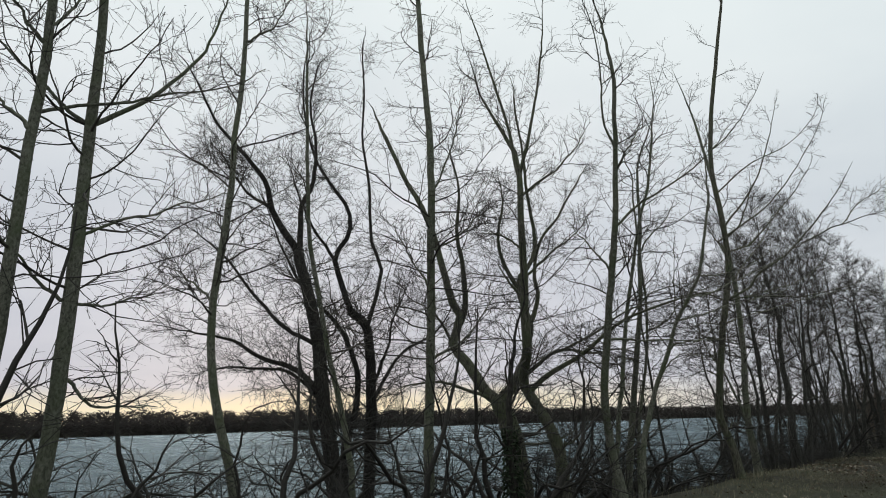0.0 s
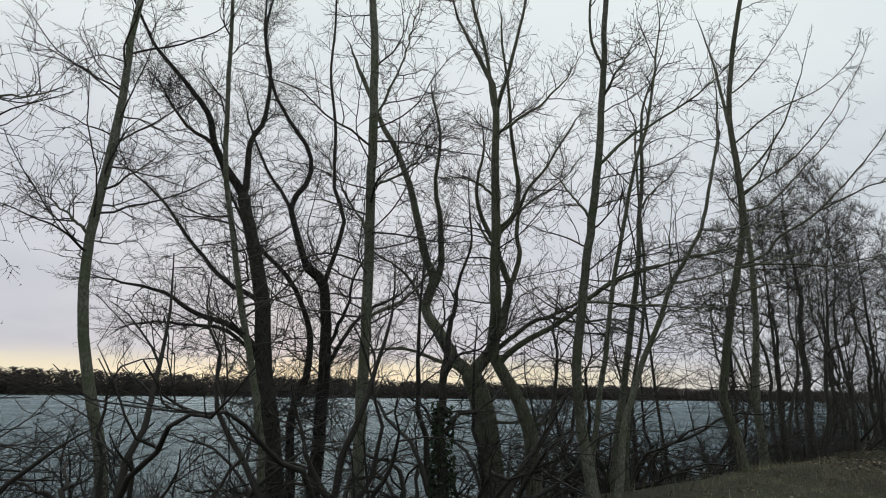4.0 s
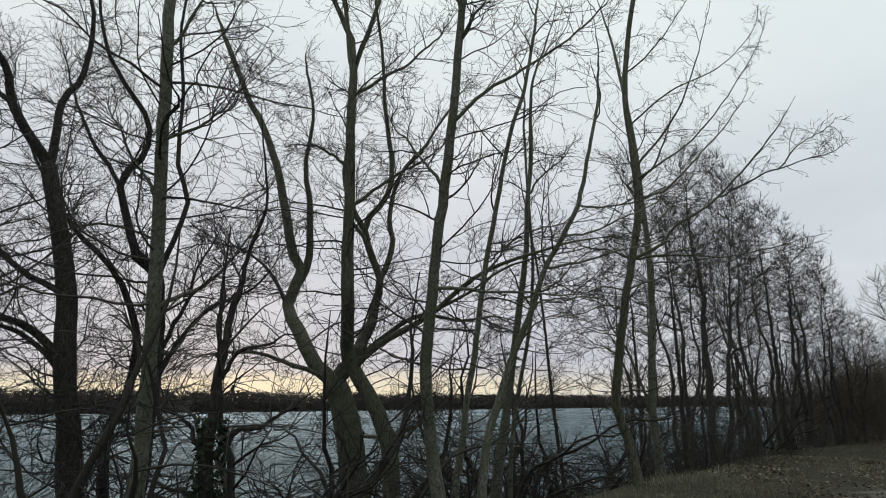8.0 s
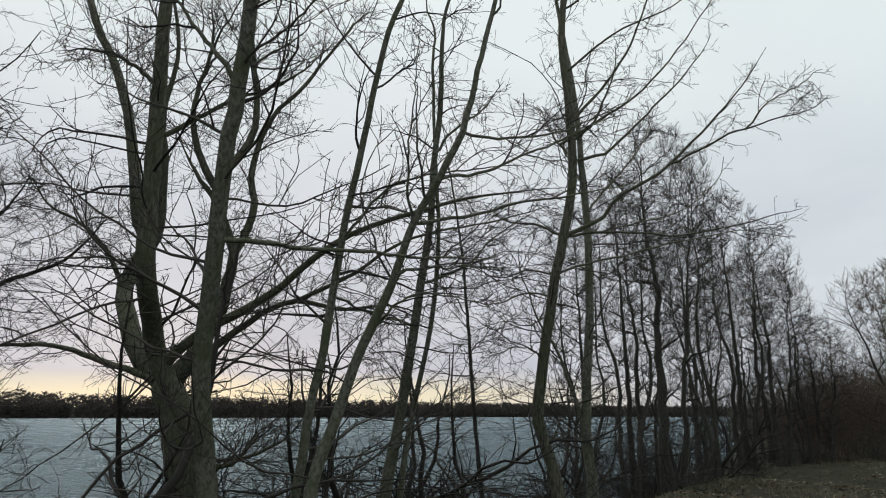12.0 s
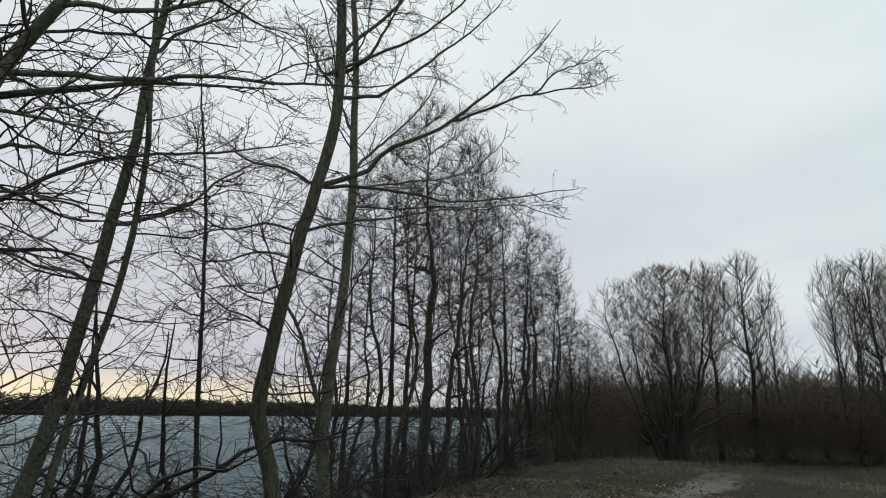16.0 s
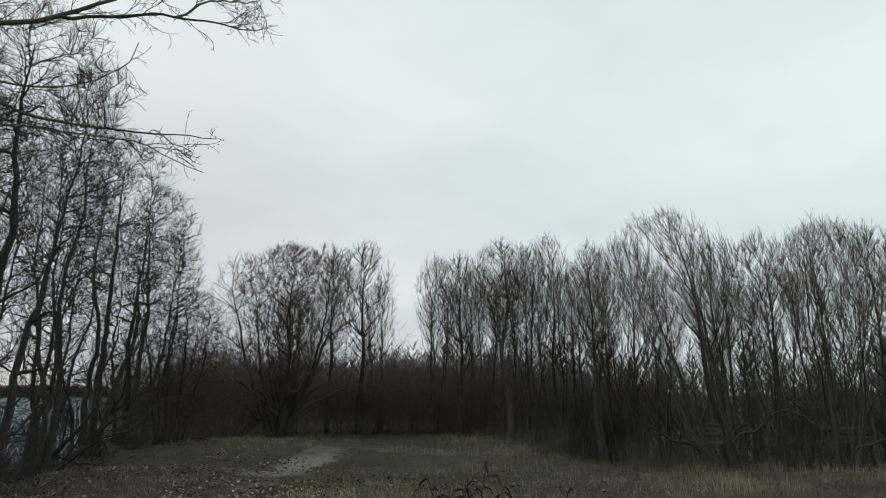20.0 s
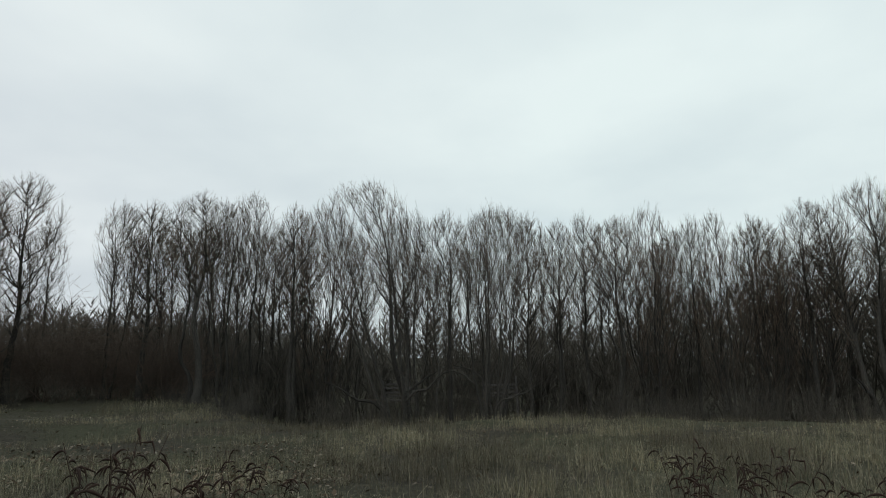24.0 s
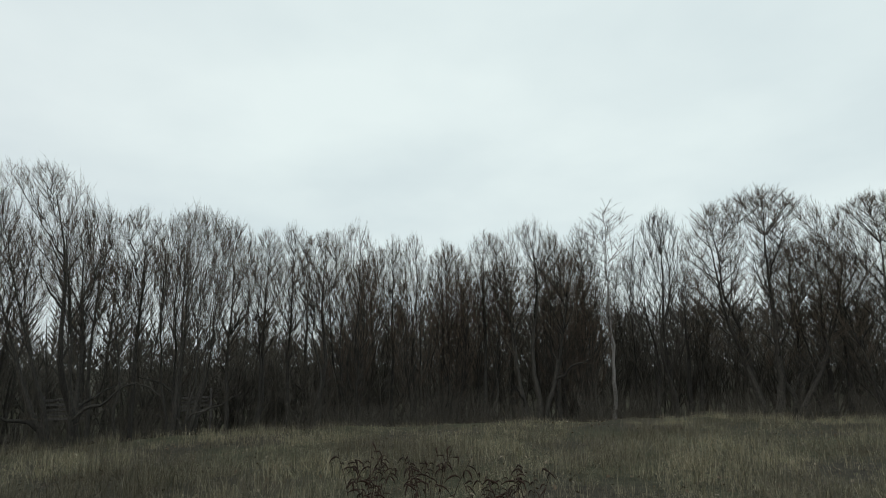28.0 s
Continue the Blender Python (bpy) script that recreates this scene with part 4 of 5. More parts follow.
def attach(rng, tips, P, R, k, thick, tip, steep, sweep):
    """Branches that rise from the lines P to the given tips, each from the place that suits it best."""
    at, rad = P[:, 1:-1].reshape(-1, 3), R[:, 1:-1].reshape(-1)
    tan = unit(P[:, 2:] - P[:, :-2]).reshape(-1, 3)
    gap = tips[:, None] - at[None]
    flat = np.hypot(gap[..., 0], gap[..., 1])
    cost = np.linalg.norm(gap, axis=2) + 2.2 * np.maximum(0, flat * steep - gap[..., 2])
    i = cost.argmin(axis=1)
    p0, g = at[i], tips - at[i]
    L = np.linalg.norm(g, axis=1, keepdims=True)
    side = g * np.array((1, 1, sweep))
    p1 = p0 + unit(unit(side) + 0.3 * tan[i]) * L * 0.42
    u = np.linspace(0, 1, k)[None, :, None]
    Q = p0[:, None] * (1 - u) ** 2 + 2 * p1[:, None] * u * (1 - u) + tips[:, None] * u ** 2
    w = rng.normal(size=(len(tips), k, 3)) * 0.036 * L[:, :, None]
    w[:, 0] = w[:, -1] = 0
    w[:, 1:-1] = 0.5 * w[:, 1:-1] + 0.25 * (w[:, :-2] + w[:, 2:])
    r0 = np.maximum(np.minimum(rad[i] * 0.7, thick * (0.35 + 0.3 * L[:, 0])), tip * 1.2)[:, None]
    v = np.linspace(0, 1, k)[None]
    return Q + w, r0 * (1 - v) ** 0.9 + tip * (1 - (1 - v) ** 0.9)


def wild_tree(seed, name, label, tall, stems, spread, bark_mat, twig_mat, r0, low=0.4, many=(9, 14, 6, 3), steep=1.3, group="trees round the field", tilt=0.0, thin=1.0, crook=0.09, arms=0):
    """A bare tree of that height at the origin: stems that part at the foot and bend up, limbs that sweep up from them into a
    rounded crown, and upright fine twigs. low: where the crown begins; many: limbs to a stem, branches to a limb, twigs, tips;
    arms: limbs that reach out low."""
    rng = np.random.default_rng(seed)
    root = thing(name, (0, 0, 0), label, "tree", group)
    P, R, lobes = [], [], []
    a0 = rng.random() * 6.28
    for i in range(stems):
        a = a0 + i * 6.28 / stems + rng.normal() * 0.3
        h = tall * (0.86 if i == 0 else 0.64 + 0.2 * rng.random())
        out = spread * ((0.15 if stems > 1 else 0.05) if i == 0 else 0.7 + 0.4 * rng.random())
        d = np.array((np.cos(a), np.sin(a), 0))
        s = np.array((-np.sin(a), np.cos(a), 0)) * rng.normal() * 0.3
        foot = d * (0.0 if stems == 1 else r0 * 1.4)
        pts = [foot - np.array((0, 0, 0.3)), foot + d * out * 0.22 + s * 0.5 + np.array((0, 0, h * 0.16)), d * out * 0.62 - s * 0.6 + np.array((0, 0, h * 0.42)), d * out * 0.86 + s * 0.4 + np.array((0, 0, h * 0.72)), d * out + np.array((0, 0, h))]
        p = wobble(rng, spline(pts, 24), crook)
        u = np.linspace(0, 1, 24)
        r = (1.3 * r0 * (1 if i == 0 else 0.6 + 0.25 * rng.random())) * (1 - 0.93 * u ** 0.8)
        r[:3] *= (1.5, 1.25, 1.08)
        P.append(p)
        R.append(r)
        top = h / 0.86
        wide = (spread * 0.45 + tall * 0.07) * (1.0 if stems > 1 else 1.25) * (0.85 + 0.3 * rng.random())
        lobes.append((p[17, :2] * (1.0 if i else 0.7), top, wide, 0.4 / stems))
    # one broad head over the smaller ones of the stems
    far = max(np.hypot(*(c - lobes[0][0])) for c, *_ in lobes)
    lobes.append((np.mean([c for c, *_ in lobes], axis=0), tall * 0.97, lobes[0][2] * 0.75 + far * 0.8, 0.6))
    P, R = np.stack(P), np.stack(R)

    def fill(n, inner=0.5, heady=0.8):
        # places in the rounded heads: widest above the middle, closed by a dome
        got = []
        for c, top, wide, share in lobes:
            m = max(3, round(n * share))
            bottom, belt = low * tall, top - (top - low * tall) * 0.42
            z = bottom + (top - bottom) * rng.random(m) ** heady
            over = np.clip((z - belt) / (top - belt), 0, 1)
            under = np.clip((belt - z) / (belt - bottom), 0, 1)
            girth = wide * np.sqrt(1 - over ** 2.6) * (1 - 0.6 * under ** 1.2)
            a = rng.random(m) * 6.28
            r = girth * rng.random(m) ** inner
            z = z - rng.random(m) * 0.03 * tall
            got.append(np.stack([c[0] + np.cos(a) * r, c[1] + np.sin(a) * r, z], 1))
        return np.concatenate(got)

    t = tall
    a = a0 + 0.8 + np.arange(arms) * 2.4
    low_tips = np.stack([np.cos(a) * spread * 1.5, np.sin(a) * spread * 1.5, t * (0.2 + 0.14 * rng.random(arms))], 1)
    A, B = attach(rng, fill(many[0] * stems) * np.array((0.88, 0.88, 0.95)), P, R, 10, r0 * 0.42, 0.009, steep, 0.6)
    if arms:
        A2, B2 = attach(rng, low_tips, P, R, 10, r0 * 0.6, 0.012, 0.3, 0.5)
        A, B = np.concatenate([A, A2]), np.concatenate([B, B2])
    both = np.concatenate([A, np.stack([spline(p, 10) for p in P])]), np.concatenate([B, np.stack([np.interp(np.linspace(0, 23, 10), np.arange(24), r) for r in R])])
    C, D = attach(rng, fill(many[0] * many[1] * stems * 0.7, 0.45, 0.7) * np.array((0.96, 0.96, 0.98)), *both, 6, 0.02, 0.006, steep, 0.85)
    E, F = attach(rng, fill(many[0] * many[1] * many[2] * stems * 0.6, 0.42, 0.56), np.concatenate([C, both[0][:, 3:9]]), np.concatenate([D, both[1][:, 3:9]]), 4, 0.009, 0.0036 * thin, steep * 1.1, 0.9)
    G, H = sprout(rng, E, F, many[3], 0.25, 1.0, (t * 0.012, t * 0.036), (14, 42), 0.05, 0.12, 3, 0.0038 * thin, 0.003 * thin, taper=0.3)
    I, J = sprout(rng, A, B, 6, 0.1, 1.0, (t * 0.03, t * 0.08), (30, 65), 0.06, 0.1, 3, 0.006 * thin, 0.0045 * thin, taper=0.3)
    K, M = sprout(rng, P, R, 8, 0.15, 1.0, (t * 0.04, t * 0.1), (35, 70), 0.05, 0.1, 3, 0.0065 * thin, 0.0045 * thin, taper=0.3)
    for Q in (P, A, C, E, G, I, K):
        Q[..., 0] += tilt * t * np.clip(Q[..., 2] / t, 0, 1.2) ** 1.2
    for i in range(stems):
        v, f = tubes(P[i:i + 1], R[i:i + 1], 8)
        part("trunk" if i == 0 else "stem", mesh_from("trunk", v, f, bark_mat), root)
    TALL[root.name] = float(np.percentile(E[:, -1, 2], 99))
    mid = E[:, -1, :2] - E[:, -1, :2].mean(axis=0)
    WIDE[root.name] = 2 * float(np.percentile(np.hypot(mid[:, 0], mid[:, 1]), 86))
    boughs = [tubes(A, B, 5), tubes(C, D, 4)]
    v, f = join([*boughs, tubes(E, F, 3), cones(G, H), tubes(I, J, 3), tubes(K, M, 3)])
    me = mesh_from("crown", v, f, twig_mat)
    me.materials.append(bark_mat)
    kind = np.zeros(len(f), dtype=np.int32)
    kind[:sum(len(b[1]) * 2 for b in boughs)] = 1
    me.polygons.foreach_set("material_index", kind)
    part("crown", me, root)
    return root


def shrub(seed, name, label, tall, count, wide, mat, group, upright=0.7):
    rng = np.random.default_rng(seed)
    root = thing(name, (0, 0, 0), label, "shrub", group)
    boughs = 5
    for g in range(boughs):
        n = count // boughs
        a = (g + rng.random(n)) * 6.28 / boughs
        rr = np.sqrt(rng.random(n)) * wide * 0.5
        base = np.stack([np.cos(a) * rr, np.sin(a) * rr, np.full(n, -0.15)], 1)
        d = unit(np.stack([np.cos(a) * (1 - upright), np.sin(a) * (1 - upright), np.full(n, upright)], 1) + rng.normal(size=(n, 3)) * 0.16)
        L = tall * (0.6 + 0.45 * rng.random(n)) * (1 - 0.4 * (rr / (wide * 0.5)) ** 2) / 6
        pts = [base]
        for j in range(6):
            d = unit(d + rng.normal(size=d.shape) * 0.11 + np.array((0, 0, 0.03)))
            pts.append(pts[-1] + d * L[:, None])
        P = np.stack(pts, 1)
        R = np.linspace(0.015, 0.005, 7)[None] * (0.7 + 0.6 * rng.random((n, 1)))
        A, B = sprout(rng, P, R, 9, 0.08, 0.98, (0.3, 1.0), (26, 70), 0.05, 0.13, 3, 0.0075, 0.004)
        C, D = sprout(rng, A, B, 5, 0.15, 0.98, (0.12, 0.5), (26, 70), 0.04, 0.12, 2, 0.0055, 0.004)
        v, f = join([tubes(P, R, 4), tubes(A, B, 3), cones(C, D)])
        part("bough", mesh_from("bough", v, f, mat), root)
    return root


def bush(seed, name, label, group, mat, tall, count, tilt, lift, crook, many, thick=1.0):
    """A leafless bush: crooked stems that part at the ground, with tangled branches. tilt: degrees from upright; many: branches, twigs and tips to each."""
    rng = np.random.default_rng(seed)
    root = thing(name, (0, 0, 0), label, "shrub", group)
    a = np.arange(count) * 6.28 / count + rng.normal(size=count) * 0.3
    lean = np.radians(tilt[0] + (tilt[1] - tilt[0]) * rng.random(count))
    d = np.stack([np.cos(a) * np.sin(lean), np.sin(a) * np.sin(lean), np.cos(lean)], 1)
    L = tall * (0.7 + 0.6 * rng.random(count)) / 11
    far = 0.05 * count * rng.random(count)
    pts = [np.stack([np.cos(a) * far, np.sin(a) * far, np.full(count, -0.2)], 1)]
    for j in range(11):
        d = unit(d + rng.normal(size=d.shape) * crook + np.array((0, 0, lift)))
        pts.append(pts[-1] + d * L[:, None])
    P = np.stack(pts, 1)
    R = np.linspace(0.027, 0.0035, 12)[None] * (0.6 + 0.7 * rng.random((count, 1))) * thick
    s = tall / 2.6
    for i in range(count):
        p, r = P[i:i + 1], R[i:i + 1]
        A, B = sprout(rng, p, r, many[0], 0.12, 0.98, (0.45 * s, 1.4 * s), (30, 75), lift, crook, 5, 0.011 * thick, 0.0045)
        C, D = sprout(rng, A, B, many[1], 0.1, 0.98, (0.2 * s, 0.75 * s), (28, 72), lift, crook * 1.1, 3, 0.006, 0.0036)
        E, F = sprout(rng, C, D, many[2], 0.1, 0.98, (0.08, 0.4), (28, 68), lift, 0.2, 2, 0.004, 0.0028)
        v, f = join([tubes(p, r, 6), tubes(A, B, 3), tubes(C, D, 3), cones(E, F)])
        part("stem", mesh_from("stem", v, f, mat), root)
    return root


def build_bushes():
    rng = np.random.default_rng(17)
    over = "leafless bush with crooked dark stems spreading over the water"
    pats = [bush(81 + i, "bush", over, "bushes along the water", TWIG_BUSH, tall, n, (28, 80), 0.01, 0.27, (5, 5, 2), 1.6) for i, (tall, n) in enumerate(((2.6, 8), (2.3, 7), (3.0, 7)))]
    runs = [spline([(x, y, 0) for x, y in EDGE[3:9]], 34), spline([(x, y, 0) for x, y in EDGE[3:5]], 5)]
    line = np.concatenate(runs)
    t = np.concatenate([unit(np.gradient(r, axis=0)) for r in runs])
    for i, (p, w) in enumerate(zip(line, t)):
        if i % 4 == 3 and i < 34 or 29 < i < 34:
            continue
        out = (0.9 if i < 16 else 1.7) + rng.random() * 2.6 if i < 34 else 1.4 + rng.random() * 1.8
        x, y = p[0] - w[1] * out, p[1] + w[0] * out
        if float(signed(EDGE, np.array([x]), np.array([y]))[0]) < 0.7 and i > 2:
            continue
        m = Matrix.Translation((x, y, max(ground_z(x, y), WATER_Z) - 0.05)) @ Matrix.Rotation(rng.random() * 6.28, 4, "Z") @ Matrix.Scale(0.85 + 0.4 * rng.random(), 4)
        if i < 3:
            pats[i].matrix_basis = m
        else:
            copy_thing(pats[i % 3], m)
    for i, (x, y) in enumerate(((4.2, 18.8), (5.2, 19.8), (6.6, 20.2), (8.2, 21.2), (2.8, 18.2), (3.6, 20.2), (11.0, 22.6), (12.0, 24.4), (13.2, 25.2), (14.2, 26.0), (10.2, 23.4), (15.6, 27.0), (4.9, 18.2), (6.0, 18.9), (4.2, 17.2))):
        copy_thing(pats[i % 3], Matrix.Translation((x, y, max(ground_z(x, y), WATER_Z) - 0.1)) @ Matrix.Rotation(i * 1.9, 4, "Z") @ Matrix.Scale(0.9 + 0.12 * (i % 3), 4))


def set_out(pattern, x, y, turn, size, tall=None):
    return copy_thing(pattern, Matrix.Translation((x, y, ground_z(x, y) - 0.05)) @ Matrix.Rotation(radians(turn), 4, "Z") @ Matrix.Diagonal((size, size, tall or size, 1)))


def use_once(pattern, x, y, turn, size, tall=None):
    pattern.matrix_basis = Matrix.Translation((x, y, ground_z(x, y) - 0.05)) @ Matrix.Rotation(radians(turn), 4, "Z") @ Matrix.Diagonal((size, size, tall or size, 1))


# kind, place, height of the top and width of the crown
PATHSIDE = [
    ("willow", 24.7, 28.7, 8.0, 4.4), ("slim", 29.0, 30.0, 8.8, 1.9), ("slim", 29.2, 28.2, 9.0, 2.4),
    ("slim", 32.1, 29.3, 7.5, 1.8), ("bushy", 33.2, 27.8, 3.4, 2.1), ("slim", 31.2, 25.4, 8.3, 2.0),
    ("slim", 30.2, 23.3, 8.0, 2.1), ("alder", 29.3, 20.7, 8.1, 2.5), ("alder", 29.8, 19.6, 7.8, 2.1),
    ("slim", 32.0, 19.6, 8.7, 2.0), ("alder", 29.8, 17.0, 7.6, 2.1), ("russet", 31.1, 15.9, 7.9, 2.2),
]
CORNER = [
    ("lean", 26.3, 12.0, 7.4, 3.2), ("alder", 26.9, 10.6, 6.5, 1.6), ("fork", 26.0, 9.2, 6.3, 1.6),
    ("fork", 28.1, 9.1, 7.0, 2.0), ("alder", 29.8, 12.2, 7.2, 1.5), ("slim", 30.0, 7.7, 7.1, 1.5),
    ("alder", 30.9, 6.4, 7.0, 1.8), ("slim", 31.8, 5.3, 7.5, 1.5), ("alder", 31.6, 4.0, 7.2, 2.1),
    ("russet", 32.3, 2.5, 7.8, 2.3), ("slim", 32.8, 0.6, 7.5, 1.4), ("slim", 32.5, -0.3, 7.6, 1.4),
]
SOUTH = [
    ("alder", 32.9, -2.0, 7.5, 2.0), ("russet", 31.5, -0.2, 5.8, 2.0), ("russet", 31.9, -1.9, 5.5, 1.9),
    ("alder", 32.1, -3.8, 7.9, 2.0), ("big", 30.3, -5.2, 8.2, 3.7), ("alder", 31.4, -7.2, 7.9, 1.7),
    ("birch", 30.7, -9.8, 9.6, 2.8), ("slim", 33.9, -10.5, 9.2, 2.0), ("poplar", 30.7, -13.0, 9.5, 2.5),
    ("dome", 27.2, -16.4, 10.0, 6.1), ("alder", 26.3, -18.4, 7.7, 2.5), ("dome", 23.7, -19.0, 9.1, 4.0),
]
BEHIND = [
    ("alder", 35.9, 25.3, 8.7, 2.3), ("alder", 38.0, 20.7, 8.5, 2.6), ("slim", 35.7, 13.3, 7.3, 1.7),
    ("alder", 34.9, 11.1, 6.9, 1.9), ("slim", 37.9, 12.5, 6.9, 1.8), ("slim", 39.0, 9.8, 7.4, 1.8),
    ("slim", 39.0, 6.4, 7.4, 2.1), ("alder", 39.6, 3.5, 7.8, 2.2), ("slim", 39.8, -0.3, 7.7, 2.3),
    ("slim", 38.9, -5.7, 7.8, 2.5), ("slim", 39.3, -4.7, 8.5, 2.7), ("slim", 36.2, -10.6, 8.4, 2.6),
    ("slim", 34.8, -14.3, 8.0, 2.0), ("alder", 32.1, -15.9, 7.0, 2.7), ("russet", 32.1, -7.9, 5.7, 2.8),
    ("russet", 33.1, -4.0, 6.2, 2.8), ("alder", 27.2, -21.4, 7.2, 2.6), ("slim", 29.0, -20.1, 8.3, 2.4),
]
CLOSER = [
    ("russet", 25.3, 29.1, 5.9, 2.2), ("russet", 26.4, 29.7, 6.4, 2.0), ("alder", 34.1, 26.4, 7.5, 2.2),
    ("slim", 33.0, 24.4, 7.8, 1.9), ("slim", 34.0, 22.5, 8.0, 1.9), ("alder", 34.9, 20.4, 7.7, 2.3),
    ("slim", 34.7, 18.0, 7.4, 1.9), ("alder", 34.3, 15.6, 7.3, 2.0), ("alder", 37.0, 23.2, 8.4, 2.6), ("alder", 36.0, 0.6, 7.6, 2.4),
    ("alder", 35.2, -6.6, 7.1, 2.7), ("slim", 34.5, -7.9, 7.2, 2.1),
    ("russet", 35.5, 2.2, 6.8, 2.4), ("alder", 33.0, -9.6, 7.6, 2.6), ("russet", 31.2, -8.9, 6.0, 2.4),
]
OUTSIDE = [
    ("alder", 21.5, -19.1, 7.7, 2.8), ("big", 19.6, -20.1, 7.6, 3.5), ("alder", 17.4, -20.0, 6.4, 2.4),
    ("dome", 15.0, -19.7, 6.6, 3.2), ("alder", 12.5, -19.4, 5.6, 1.9),
]


def build_far_trees():
    rng = np.random.default_rng(77)
    kinds = {
        "alder": [wild_tree(31, "alder", "bare brown alder with several rising stems", 10, 3, 1.5, BARK_DARK, TWIG_BROWN, 0.125, low=0.44),
                  wild_tree(32, "alder", "bare brown alder with a forked trunk", 10, 2, 1.3, BARK_DARK, TWIG_BROWN, 0.135, low=0.46, many=(12, 14, 6, 3)),
                  wild_tree(33, "alder", "bare brown alder with several crooked stems", 10, 4, 1.6, BARK_DARK, TWIG_BROWN, 0.105, low=0.42, many=(7, 14, 6, 3), crook=0.14),
                  wild_tree(42, "alder", "tall bare alder with a high narrow crown", 10, 2, 1.0, BARK_DARK, TWIG_BROWN, 0.12, low=0.5, many=(11, 14, 6, 3))],
        "fork": [wild_tree(44, "alder", "tall bare alder with slender curved stems", 10, 5, 2.1, BARK_DARK, TWIG_BROWN, 0.115, low=0.52, many=(6, 14, 6, 3), crook=0.12, arms=3)],
        "russet": [wild_tree(43, "willow", "bushy bare willow with fine reddish-brown twigs", 8, 5, 1.5, BARK_DARK, TWIG_RED, 0.09, low=0.2, many=(7, 12, 6, 3), steep=1.6)],
        "lean": [wild_tree(34, "alder", "large leaning bare alder with a wide rounded crown", 10, 5, 2.6, BARK_DARK, TWIG_BROWN, 0.17, low=0.44, many=(8, 14, 6, 3), tilt=-0.22, steep=1.0, arms=4)],
        "big": [wild_tree(35, "alder", "large bare alder with a wide rounded crown", 10, 4, 2.6, BARK_DARK, TWIG_BROWN, 0.18, low=0.42, many=(9, 14, 6, 3), steep=1.0, arms=3)],
        "slim": [wild_tree(36, "young_poplar", "slim bare young poplar", 10, 1, 1.0, BARK_DARK, TWIG_BROWN, 0.095, low=0.36, many=(20, 10, 6, 3), steep=1.5),
                 wild_tree(37, "young_poplar", "slim bare young poplar with twin stems", 10, 2, 0.9, BARK_DARK, TWIG_BROWN, 0.085, low=0.4, many=(11, 11, 6, 3), steep=1.5)],
        "willow": [wild_tree(38, "willow", "spreading bare willow with fine reddish-brown twigs", 8, 7, 3.4, BARK_DARK, TWIG_RED, 0.2, low=0.2, many=(10, 17, 8, 4), steep=0.4, crook=0.14, arms=5, thin=1.25)],
        "bushy": [wild_tree(45, "willow", "low round bare willow at the end of the path", 5, 6, 1.2, BARK_DARK, TWIG_BROWN, 0.05, low=0.1, many=(6, 10, 6, 3), steep=1.0)],
        "birch": [wild_tree(39, "birch", "white-barked bare birch among the dark trees", 10, 1, 0.9, BARK_BIRCH, TWIG_GREY, 0.06, low=0.45, many=(14, 6, 4, 3), steep=0.9)],
        "poplar": [wild_tree(40, "poplar", "narrow bare poplar with steep branches", 10, 3, 0.9, BARK_DARK, TWIG_GREY, 0.11, low=0.24, many=(8, 14, 6, 3), steep=2.2)],
        "dome": [wild_tree(41, "willow", "tall round-headed bare willow", 10, 5, 2.6, BARK_DARK, TWIG_BROWN, 0.15, low=0.26, many=(9, 20, 7, 4), steep=0.9, thin=1.15)],
    }
    used = set()
    for kind, x, y, top, wide in PATHSIDE + CORNER + SOUTH + BEHIND + CLOSER + OUTSIDE:
        pats = kinds[kind]
        pat = pats[int(rng.random() * len(pats))]
        z = ground_z(x, y) - 0.05
        size = (top - z) / TALL[pat.name]
        girth = min(max(1.09 * wide / WIDE[pat.name], size * 0.65), size * 1.5)
        # the leaning tree leans along the wood's edge
        turn = math.atan2(y - 9.0, x - 6.0) - math.pi / 2 if kind == "lean" else rng.random() * 6.28
        m = Matrix.Translation((x, y, z)) @ Matrix.Rotation(turn, 4, "Z")
        if pat.name in used:
            copy_thing(pat, m).scale = (girth, girth, size)
        else:
            used.add(pat.name)
            pat.matrix_basis = m @ Matrix.Diagonal((girth, girth, size, 1))


